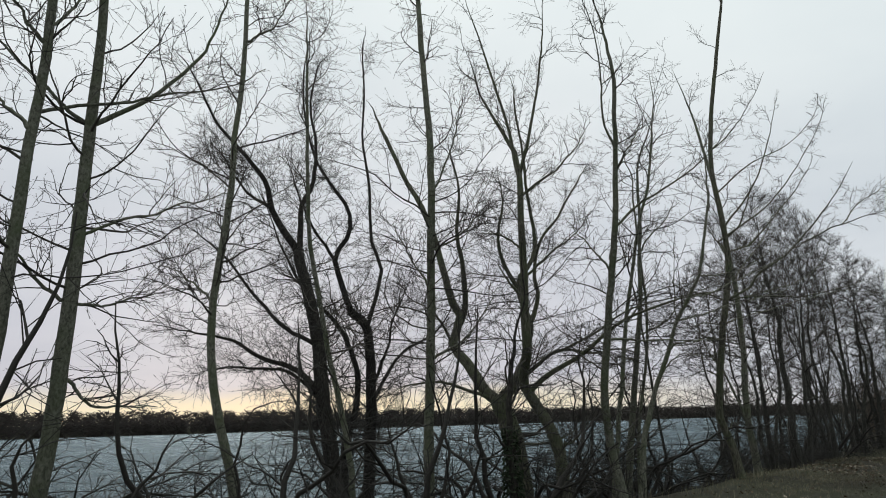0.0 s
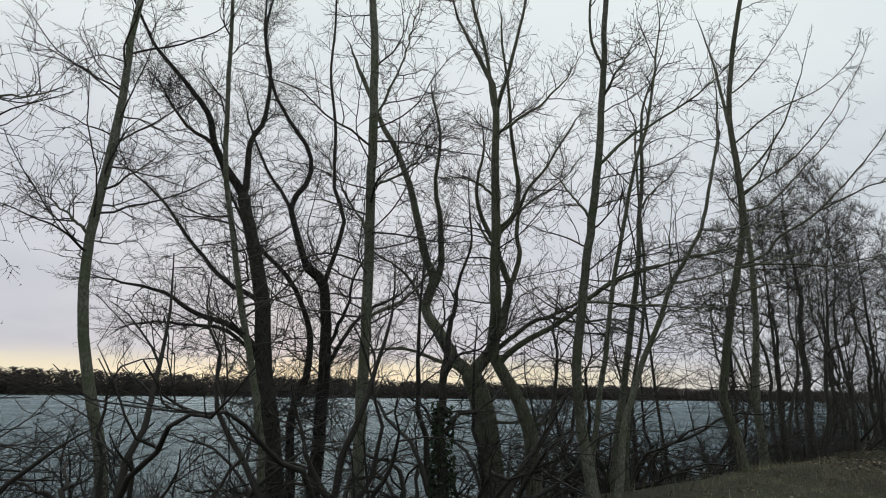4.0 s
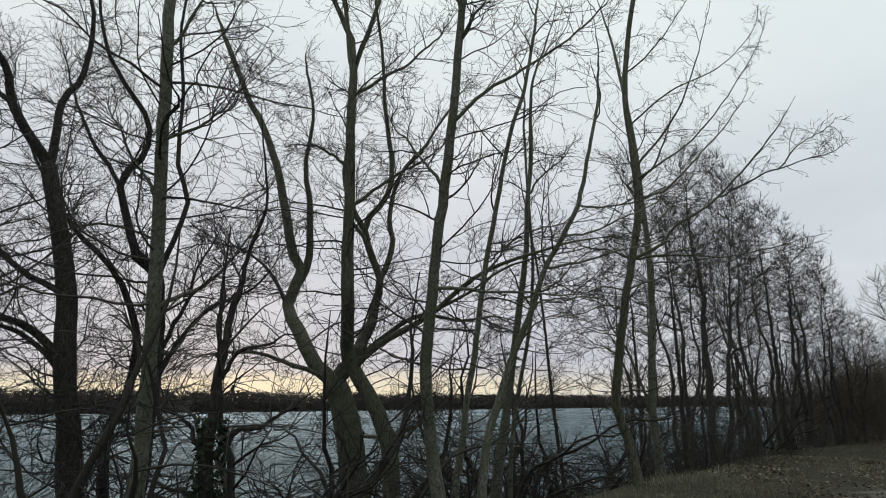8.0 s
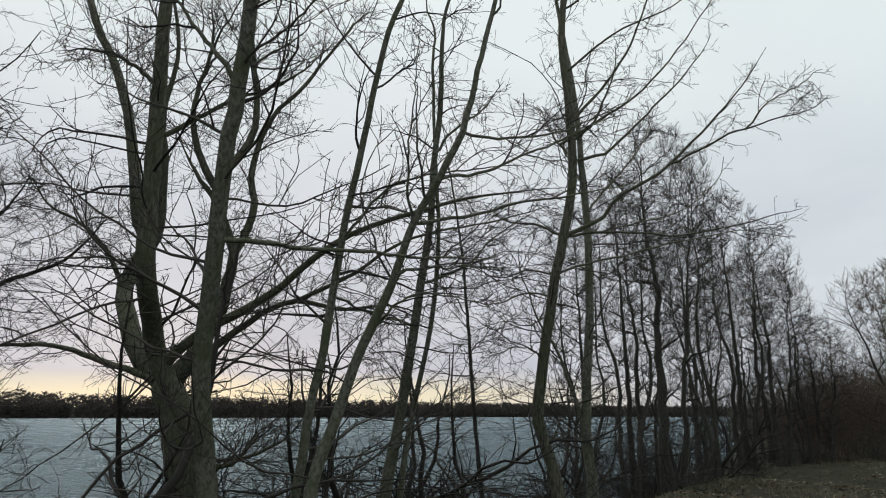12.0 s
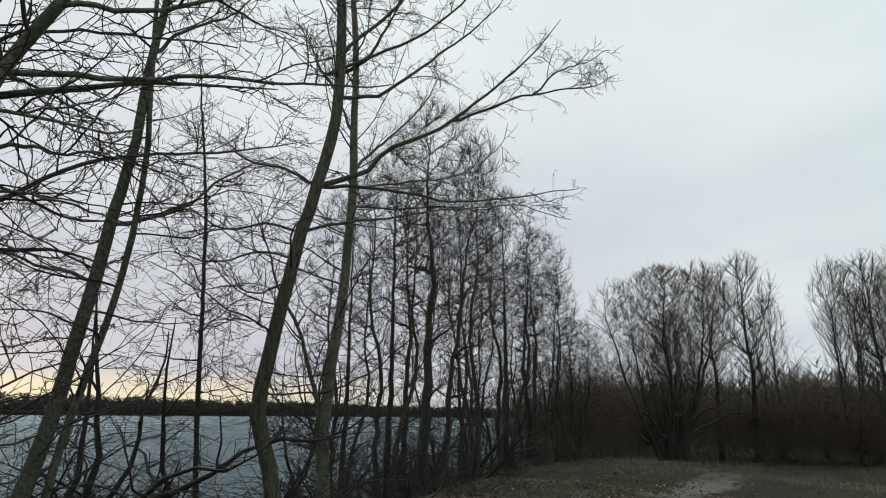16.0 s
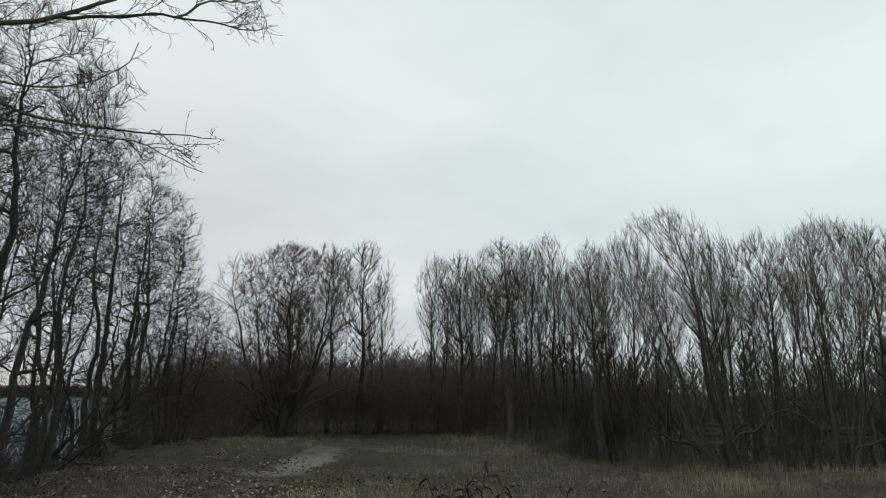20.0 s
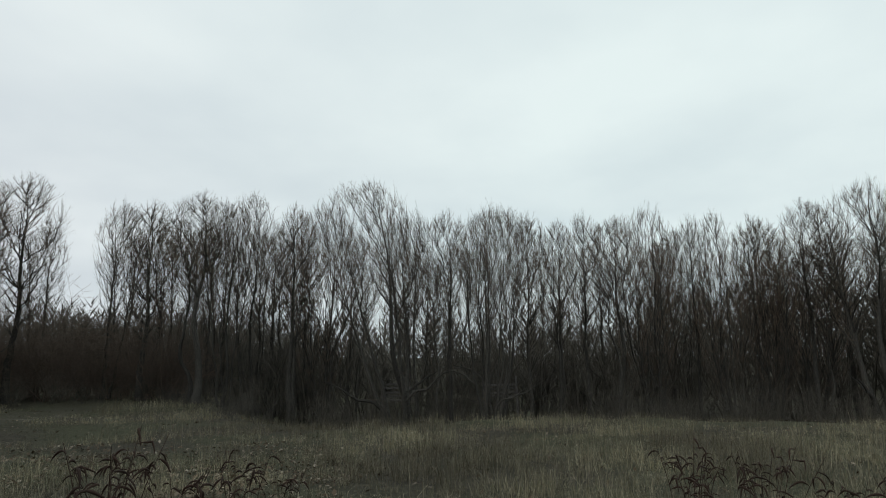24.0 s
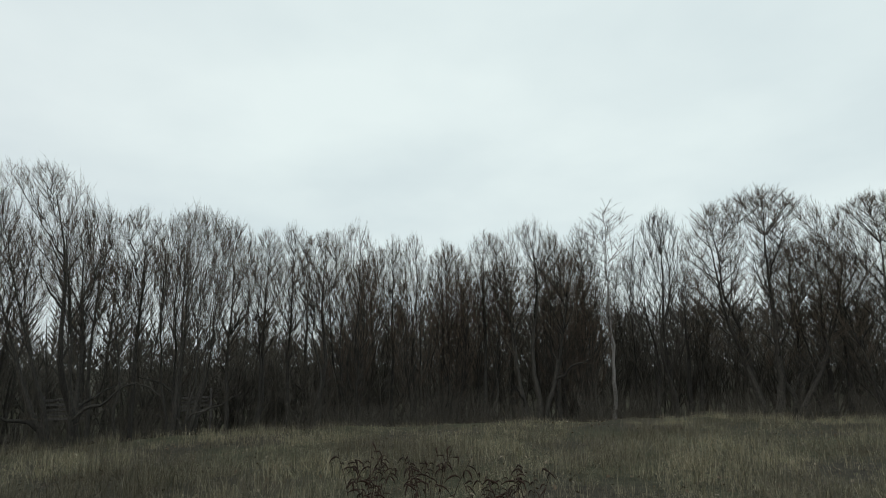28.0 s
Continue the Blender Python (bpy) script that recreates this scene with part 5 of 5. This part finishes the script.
def build_bank_thicket():
    """The close-set trees farther along the bank."""
    rng = np.random.default_rng(91)
    crowd = "trees farther along the bank"
    pats = [wild_tree(51, "bank_alder", "bare slender alder in the crowd along the bank", 10, 3, 1.5, BARK_DARK, TWIG_GREY, 0.12, low=0.18, many=(12, 13, 6, 4), steep=0.25, crook=0.13, group=crowd),
            wild_tree(52, "bank_alder", "bare slender alder in the crowd along the bank", 10, 2, 1.4, BARK_DARK, TWIG_GREY, 0.15, low=0.16, many=(18, 13, 6, 4), steep=0.2, crook=0.13, group=crowd),
            wild_tree(53, "bank_alder", "bare slender alder in the crowd along the bank", 10, 4, 1.7, BARK_DARK, TWIG_GREY, 0.11, low=0.16, many=(10, 13, 6, 4), steep=0.25, crook=0.13, group=crowd)]
    rows = [(10.1, 21.8, 7.9, 2.0), (11.4, 22.5, 9.8, 2.8), (13.6, 24.7, 10.1, 2.4), (15.5, 26.0, 9.0, 2.4), (17.1, 26.7, 8.1, 2.1), (18.5, 27.6, 7.0, 2.1), (10.0, 25.0, 8.0, 2.1), (12.5, 26.8, 9.2, 2.4), (15.5, 28.8, 8.8, 2.8), (19.6, 28.1, 5.2, 1.9), (18.3, 29.5, 7.8, 2.5)]
    for i, (x, y, top, wide) in enumerate(rows):
        pat = pats[i % 3]
        z = max(ground_z(x, y), WATER_Z - 0.3) - 0.05
        size, girth = (top - z) / TALL[pat.name], wide / WIDE[pat.name]
        m = Matrix.Translation((x, y, z)) @ Matrix.Rotation(rng.random() * 6.28, 4, "Z")
        if i < 3:
            pat.matrix_basis = m @ Matrix.Diagonal((girth, girth, size, 1))
        else:
            copy_thing(pat, m).scale = (girth, girth, size)


def build_shrubs():
    rng = np.random.default_rng(13)
    row = "shrubs along the wood"
    a = bush(61, "shrub", "tangled leafless brown shrub under the trees", row, TWIG_UNDER, 2.5, 9, (5, 50), 0.04, 0.15, (6, 4, 2), 0.75)
    b = bush(62, "shrub", "tangled leafless dark shrub under the trees", row, TWIG_DARK, 2.8, 8, (8, 60), 0.03, 0.17, (6, 4, 2), 0.75)
    d = bush(64, "thicket", "dense dark brown thicket beside the footpath", row, TWIG_THICKET, 3.6, 15, (4, 46), 0.04, 0.14, (10, 6, 3), 0.7)
    c = shrub(63, "shrub", "low tangle of thin dark twigs above the water", 3.0, 15, 1.5, TWIG_DARK, "shrubs along the bank", 0.55)
    spots = []
    edge = spline([(x, y, 0) for x, y in RIM[2:-1]], 60)
    out = unit(np.gradient(edge, axis=0))
    for p, t in zip(edge, out):
        away = 4.0 + rng.random() * 6.0
        spots.append((a if rng.random() < 0.75 else b, p[0] + t[1] * away + rng.normal() * 0.3, p[1] - t[0] * away + rng.normal() * 0.3, 0.55 + rng.random() * 0.5))
        for k in range(3 if p[1] < 6 else 1 if p[1] > 15 else 0):
            away = 0.8 + rng.random() * 3.2
            spots.append((a, p[0] + t[1] * away + rng.normal() * 0.4, p[1] - t[0] * away + rng.normal() * 0.4, 0.5 + rng.random() * 0.35))
    for p in spline([(24.9, 12.4, 0), (26.8, 9.0, 0), (28.4, 5.0, 0), (29.4, 1.0, 0)], 16):
        spots.append((b, p[0] + rng.normal() * 0.7, p[1] + rng.normal() * 0.5, 0.6 + rng.random() * 0.35))
    for x, y in ((20.2, 28.8), (21.6, 29.6), (20.8, 30.8), (23.2, 31.0), (24.8, 31.6), (27.6, 30.2), (29.2, 28.8), (30.2, 26.8), (31.0, 24.8), (31.4, 23.0), (26.6, 32.4), (32.0, 29.4)):
        spots.append((d, x, y, (0.9 if x < 24.5 else 0.75) + rng.random() * 0.3))
    for p in spline([(22.6, 15.4, 0), (25.4, 18.2, 0), (29.4, 21.4, 0)], 13):
        spots.append((b, p[0] + rng.normal() * 0.4, p[1] + rng.normal() * 0.4, 0.35 + rng.random() * 0.25))
    for p in spline([(20.6, 31.6, 0), (24.0, 32.4, 0), (27.6, 31.4, 0), (30.4, 29.0, 0), (32.2, 26.0, 0), (32.8, 22.6, 0)], 22):
        spots.append((d, p[0] + rng.normal() * 0.4, p[1] + rng.normal() * 0.4, 0.5 + rng.random() * 0.25))
    for p in spline([(16.6, 26.4, 0), (20.0, 27.2, 0), (23.4, 27.4, 0), (27.0, 26.4, 0), (29.6, 24.0, 0), (31.0, 21.0, 0)], 26):
        spots.append((a, p[0] + rng.normal() * 0.35, p[1] + rng.normal() * 0.35, 0.32 + rng.random() * 0.3))
    for x, y in ((-6.0, 10.0), (-8.0, 12.5), (-6.6, 14.0), (-5.6, 15.6), (-3.6, 17.2), (-6.5, 8.2), (-5.0, 9.4), (-3.0, 12.0), (-4.8, 13.6), (-1.6, 14.4), (2.4, 18.6), (9.6, 21.4), (10.4, 22.6), (11.2, 23.2), (11.9, 24.2), (12.6, 25.0), (13.4, 26.0), (14.4, 26.6), (15.2, 27.6), (10.0, 23.6), (11.4, 25.4), (12.8, 27.0)):
        spots.append((c, x, y, 0.8 + rng.random() * 0.45))
    seen = set()
    for pat, x, y, size in spots:
        if pat.name in seen:
            set_out(pat, x, y, rng.random() * 360, size)
        else:
            seen.add(pat.name)
            use_once(pat, x, y, 0, size)


def build_far_woods():
    """The wooded far shore: one band of many small bare trees."""
    rng = np.random.default_rng(3)
    line = spline([(x, y, 0) for x, y in FAR_SHORE[2:9]], 900)
    n = 4200
    i = (rng.random(n) * 899).astype(int)
    t = unit(np.gradient(line, axis=0))
    nrm = np.stack([-t[:, 1], t[:, 0], 0 * t[:, 0]], 1)
    p = line[i] + nrm[i] * (1 + rng.random((n, 1)) * 34) + t[i] * rng.normal(size=(n, 1))
    p[:, 2] = height(p[:, 0], p[:, 1]) - 0.5
    patch = np.convolve(rng.random(1000), np.ones(30) / 30, "same")[:900]
    h = (9.4 + 1.6 * rng.random(n) ** 1.5) * (0.8 + 0.4 * patch[i])
    k = 23
    pieces = []
    # trunks
    P = p[:, None, :] + np.linspace(0, 1, 4)[None, :, None] * np.array((0, 0, 1)) * h[:, None, None] * 0.6
    P[:, 1:, :2] += rng.normal(size=(n, 3, 2)) * 0.35
    R = np.linspace(0.2, 0.05, 4)[None] * np.ones((n, 1))
    pieces.append(tubes(P, R, 3))
    # brush at the foot, boughs that spread into rounded heads
    a = rng.random((n, k)) * 6.28
    u = rng.random((n, k)) ** 0.85
    head = np.sqrt(np.clip(1 - ((u - 0.55) / 0.5) ** 2, 0, 1))
    s = p[:, None, :] + np.stack([np.cos(a) * head * 0.6, np.sin(a) * head * 0.6, u * h[:, None] * 0.86], -1)
    L = 0.5 + 0.13 * h[:, None] * head
    d = np.stack([np.cos(a) * (0.5 + head), np.sin(a) * (0.5 + head), 0.55 + 0 * a], -1) * L[..., None]
    B = np.stack([s, s + d], 2).reshape(n * k, 2, 3)
    S = np.full((n * k, 2), 0.3)
    pieces.append(cones(B, S))
    v, f = join(pieces)
    tagged(new("far_woods", mesh_from("far_woods", v, f, FARWOOD)), "dark leafless woods on the far lake shore", "woods", "", "stuff")


def build_back_woods():
    """The brush and trees that close the view behind the field's edge."""
    rng = np.random.default_rng(4)
    n = 1900
    line = spline([(34, 60, 0), (42, 44, 0), (42, 30, 0), (36, 17, 0), (35, 8, 0), (38, 0, 0), (37, -12, 0), (31, -24, 0), (20, -30, 0), (0, -36, 0)], 600)
    i = (rng.random(n) * 599).astype(int)
    p = line[i] + rng.normal(size=(n, 3)) * np.array((1.8, 1.8, 0))
    p[:, 2] = height(p[:, 0], p[:, 1]) - 0.2
    south = smooth(2, -10, p[:, 1])
    clump = np.convolve(rng.random(660), np.ones(12) / 12, "same")[30:630][i]
    h = (2.2 + 2.8 * clump + 1.8 * rng.random(n) ** 1.8) * (1 + 0.7 * south)
    h[::9] += 2.0 + 2.0 * south[::9]
    h = np.minimum(h, 5.2 + 1.6 * south)
    P = [p]
    d = unit(np.stack([rng.normal(size=n) * 0.25, rng.normal(size=n) * 0.25, np.ones(n)], 1))
    for j in range(6):
        d = unit(d + rng.normal(size=d.shape) * 0.08)
        P.append(P[-1] + d * (h / 6)[:, None])
    P = np.stack(P, 1)
    R = np.linspace(0.05, 0.012, 7)[None] * np.ones((n, 1))
    A, B = sprout(rng, P, R, 9, 0.1, 0.98, (0.6, 1.6), (25, 55), 0.08, 0.12, 3, 0.022, 0.010)
    C, D = sprout(rng, A, B, 3, 0.1, 0.98, (0.3, 0.9), (25, 60), 0.08, 0.12, 2, 0.013, 0.009)
    pieces = [tubes(P, R, 3), tubes(A, B, 3), cones(C, D)]
    # more trees twenty metres and farther behind them
    m = 1500
    i = (rng.random(m) * 599).astype(int)
    q = line[i] * np.array((1.0, 1.0, 0)) + unit(line[i] - np.array((6.0, 9.0, 0))) * (16 + 26 * rng.random((m, 1)))
    q = q[signed(EDGE, q[:, 0], q[:, 1]) < -3]
    m = len(q)
    q[:, 2] = height(q[:, 0], q[:, 1]) - 0.3
    tops = 5.0 + 3.2 * rng.random(m) ** 2 + 3.0 * smooth(2, -10, q[:, 1])
    u = 0.05 + 0.9 * rng.random((m, 26))
    a = rng.random((m, 26)) * 6.28
    s = q[:, None] + np.stack([0 * u, 0 * u, u * tops[:, None]], -1)
    d = np.stack([np.cos(a) * 0.8, np.sin(a) * 0.8, 1 + 0 * a], -1) * ((1 - u) * tops[:, None] * 0.35 + 0.6)[..., None]
    pieces.append(cones(np.stack([s, s + d], 2).reshape(-1, 2, 3), np.full((m * 26, 2), 0.05)))
    v, f = join(pieces)
    tagged(new("back_woods", mesh_from("back_woods", v, f, TWIG_UNDER)), "dark tangle of leafless brush behind the field", "woods", "", "stuff")


for build in (build_back_woods, build_far_trees, build_bank_thicket, build_shrubs, build_bushes, build_far_woods):
    build()


# ---- grass, leaves and dry plants ----


def blades(rng, x, y, tall, lean, wide, mat, name, label):
    n = len(x)
    z = height(x, y)
    a = rng.random(n) * 6.28
    d = np.stack([np.cos(a), np.sin(a), 0 * a], 1)
    s = np.stack([-np.sin(a), np.cos(a), 0 * a], 1) * (wide * (0.6 + 0.8 * rng.random(n)))[:, None]
    base = np.stack([x, y, z - 0.02], 1)
    up = np.array((0, 0, 1.0))
    b = lean * rng.random(n) ** 1.3
    mid = base + up * (tall * 0.55)[:, None] + d * (tall * b * 0.28)[:, None]
    tip = base + up * (tall * np.maximum(1 - 0.42 * b, 0.2))[:, None] + d * (tall * b * 0.85)[:, None]
    v = np.stack([base - s, base + s, mid + s * 0.8, mid - s * 0.8, tip + s * 0.15, tip - s * 0.15], 1).reshape(-1, 3)
    i = np.arange(n)[:, None] * 6
    f = np.concatenate([i + np.array((0, 1, 2, 3)), i + np.array((3, 2, 4, 5))])
    tagged(new(name, mesh_from(name, v, f, mat, False)), label, "grass", "", "stuff")


def build_grass():
    rng = np.random.default_rng(21)
    # tufts thin out with the way from the place where the walk ends
    n = 19000
    r = 4.5 + 30 * rng.random(n) ** 0.8
    a = np.radians(-42 + 205 * rng.random(n))
    x, y = 6.0 + r * np.sin(a), 9.0 + r * np.cos(a)
    bank = signed(EDGE, x, y)
    rim = signed(RIM, x, y)
    patch = np.sin(x * 0.7 + 2 * np.sin(y * 0.35)) * np.sin(y * 0.6 + 1.5 * np.sin(x * 0.3))
    field = (bank < -0.2) & (rim > -0.6)
    lane = np.abs(signed(LANE, x, y))
    keep = field & (lane > 0.95) & (rng.random(n) < 0.55 + 0.5 * patch + 0.25 * (a > 1.15))
    x, y, patch = x[keep], y[keep], patch[keep]
    m = len(x)
    k = 22
    gx = np.repeat(x, k) + rng.normal(size=m * k) * 0.11
    gy = np.repeat(y, k) + rng.normal(size=m * k) * 0.10
    open_field = smooth(0.6, 1.2, np.arctan2(gx - 6, gy - 9))
    t = (0.09 + 0.15 * open_field * (0.6 + 0.4 * smooth(0, 5, signed(RIM, gx, gy)))) * (0.4 + 1.1 * rng.random(m * k) ** 1.5) * (1 + 0.5 * np.repeat(patch, k))
    blades(rng, gx, gy, t * 1.25, 2.0, 0.0024, GRASS, "dry_grass", "tall pale dry winter grass in tufts")
    # short thin grass along the walk
    n = 26000
    x, y = -9 + 24 * rng.random(n), -8 + 24 * rng.random(n)
    ok = (signed(EDGE, x, y) < -0.3) & (np.sin(x * 1.1 + np.sin(y * 0.8)) * np.sin(y * 0.9 + 1) > rng.random(n) * 1.6 - 1.1) & (np.abs(signed(LANE, x, y)) > 0.8)
    x, y = x[ok], y[ok]
    blades(rng, x, y, 0.05 + 0.09 * rng.random(len(x)), 1.8, 0.003, GRASS, "short_grass", "short thin dry grass beside the walk")
    # ragged grass hanging over the edge of the bank
    n = 9000
    x, y = 1 + 21 * rng.random(n), 9 + 22 * rng.random(n)
    edge = signed(EDGE, x, y)
    ok = (edge > -1.3 + 0.9 * rng.random(n)) & (edge < 0.9)
    x, y = x[ok], y[ok]
    blades(rng, x, y, 0.1 + 0.26 * rng.random(len(x)) ** 1.6, 1.8, 0.003, GRASS, "bank_grass", "ragged dry grass along the edge of the bank")
    # a few dry stalks above the grass
    q = 2600
    r = 5 + 20 * rng.random(q)
    a = np.radians(62 + 98 * rng.random(q))
    x, y = 6 + r * np.sin(a), 9 + r * np.cos(a)
    ok = signed(RIM, x, y) > 0.3
    x, y = x[ok], y[ok]
    blades(rng, x, y, 0.25 + 0.45 * rng.random(len(x)) ** 2, 0.5, 0.0022, GRASS, "dry_stalks", "thin dry stalks standing above the grass")
    # fallen leaves
    n = 17000
    c = np.stack([-6 + 32 * rng.random(n), -8 + 35 * rng.random(n)], 1)
    heap = rng.integers(0, 160, n)
    near = np.stack([9 + 9 * rng.random(160), 10 + 13 * rng.random(160)], 1)
    c = np.where((np.arange(n) < 8000)[:, None], near[heap] + rng.normal(size=(n, 2)) * 0.35, c)
    ok = (signed(EDGE, c[:, 0], c[:, 1]) < -0.1)
    c = c[ok]
    n = len(c)
    z = height(c[:, 0], c[:, 1]) + 0.015 + 0.03 * rng.random(n)
    p = np.stack([c[:, 0], c[:, 1], z], 1)
    a = rng.random(n) * 6.28
    s = 0.022 + 0.022 * rng.random(n)
    d = np.stack([np.cos(a), np.sin(a), rng.normal(size=n) * 0.35], 1) * s[:, None]
    e = np.stack([-np.sin(a), np.cos(a), rng.normal(size=n) * 0.35], 1) * (s * 0.7)[:, None]
    v = np.stack([p - d, p + e * 0.9 + np.array((0, 0, 0.008)), p + d, p - e * 0.9 + np.array((0, 0, 0.01))], 1).reshape(-1, 3)
    f = np.arange(n * 4).reshape(n, 4)
    tagged(new("fallen_leaves", mesh_from("fallen_leaves", v, f, LEAF, False)), "scattered pale and brown fallen leaves", "leaves", "", "stuff")


def wilted_plant(seed, tall, count):
    """A clump of dead stems with drooping curled leaves."""
    rng = np.random.default_rng(seed)
    root = thing("wilted_plant", (0, 0, 0), "dead brown plant with curled drooping leaves in the grass", "plant", "dead plants in the field")
    for i in range(count):
        a = rng.random() * 6.28
        b = np.array((np.cos(a), np.sin(a), 0)) * rng.random() * 0.22
        h = tall * (0.7 + 0.4 * rng.random())
        o = np.array((np.cos(a), np.sin(a), 0)) * h * (0.15 + 0.3 * rng.random())
        p = spline([b - np.array((0, 0, 0.05)), b + o * 0.3 + np.array((0, 0, h * 0.5)), b + o + np.array((0, 0, h))], 10)
        r = np.linspace(0.005, 0.002, 10)
        v, f = tubes(p[None], r[None], 4)
        stem = part("stem", mesh_from("stem", v, f, WILT), root)
        m = 5
        u = 0.45 + 0.55 * rng.random(m)
        s = np.stack([np.interp(u * 9, np.arange(10), p[:, k]) for k in range(3)], 1)
        w = rng.random(m) * 6.28
        d = np.stack([np.cos(w), np.sin(w), 0.1 + 1.0 * rng.random(m)], 1)
        curl = 0.2 + 0.6 * rng.random(m)
        L = 0.06 + 0.13 * rng.random(m)
        pts = [s]
        for j in range(6):
            pts.append(pts[-1] + unit(d) * (L / 6)[:, None] * 1.2)
            d[:, 2] -= curl
            d += rng.normal(size=d.shape) * 0.22
        P = np.stack(pts, 1)
        R = np.array((0.002, 0.005, 0.009, 0.010, 0.008, 0.005, 0.002))[None] * (0.6 + 0.6 * rng.random((m, 1)))
        v, f = tubes(P, R, 4)
        part("leaves", mesh_from("leaves", v, f, WILT), stem, "curled dead leaves")
    return root


def build_wilted():
    a, b = wilted_plant(71, 0.8, 6), wilted_plant(72, 0.65, 5)
    rng = np.random.default_rng(8)
    spots = [(11.3, 12.3), (12.2, 7.2), (10.9, 12.0), (11.7, 11.9), (11.9, 11.4), (12.6, 11.2), (12.0, 6.6), (11.8, 6.0), (12.9, 6.3), (12.5, 5.6), (12.9, 7.0), (12.2, 5.3), (13.4, 6.8)]
    for i, (x, y) in enumerate(spots):
        pat = (a, b)[i % 2]
        if i < 2:
            use_once(pat, x, y, 0, 1.0)
        else:
            set_out(pat, x, y, rng.random() * 360, 0.8 + 0.4 * rng.random())


def box_mesh(name, sx, sy, sz, mat):
    bm = bmesh.new()
    bmesh.ops.create_cube(bm, size=1.0)
    bmesh.ops.scale(bm, vec=(sx, sy, sz), verts=bm.verts[:])
    bmesh.ops.bevel(bm, geom=bm.edges[:], offset=min(sx, sy, sz) * 0.12, segments=1, affect="EDGES")
    me = bpy.data.meshes.new(name)
    bm.to_mesh(me)
    bm.free()
    me.materials.append(mat)
    return me


def build_fence():
    """Two short lengths of slatted fence and a loose board among the trees."""
    slat, post = box_mesh("slat", 1.5, 0.03, 0.075, WOOD), box_mesh("post", 0.09, 0.09, 2.3, WOOD)
    for x, y, turn, count in ((31.0, 12.8, 84, 5), (32.6, 8.8, 96, 4)):
        z = ground_z(x, y)
        root = thing("fence_panel", (x, y, z), "weathered grey slatted wooden fence panel among the trees", "fence", "fence behind the trees")
        root.rotation_euler = (0, radians(2), radians(turn))
        for s in (-0.7, 0.7):
            p = part("post", post, root)
            p.location = (s, 0.05, 1.0)
        for i in range(count):
            p = part("slat", slat, root)
            p.location = (0, 0, 1.35 + i * 0.16)
            p.rotation_euler = (0, radians((i * 37 % 5 - 2) * 0.7), 0)
    board = thing("board", (30.2, 12.45, ground_z(30.2, 12.45)), "pale weathered board lying in the brush", "board")
    p = part("plank", box_mesh("plank", 1.3, 0.28, 0.03, WOOD), board)
    p.location, p.rotation_euler = (0, 0, 0.5), (radians(50), radians(6), radians(84))
    p = part("prop", box_mesh("prop", 0.1, 0.1, 0.6, WOOD), board)
    p.location = (0.08, 0, 0.22)


build_grass()
build_wilted()
build_fence()
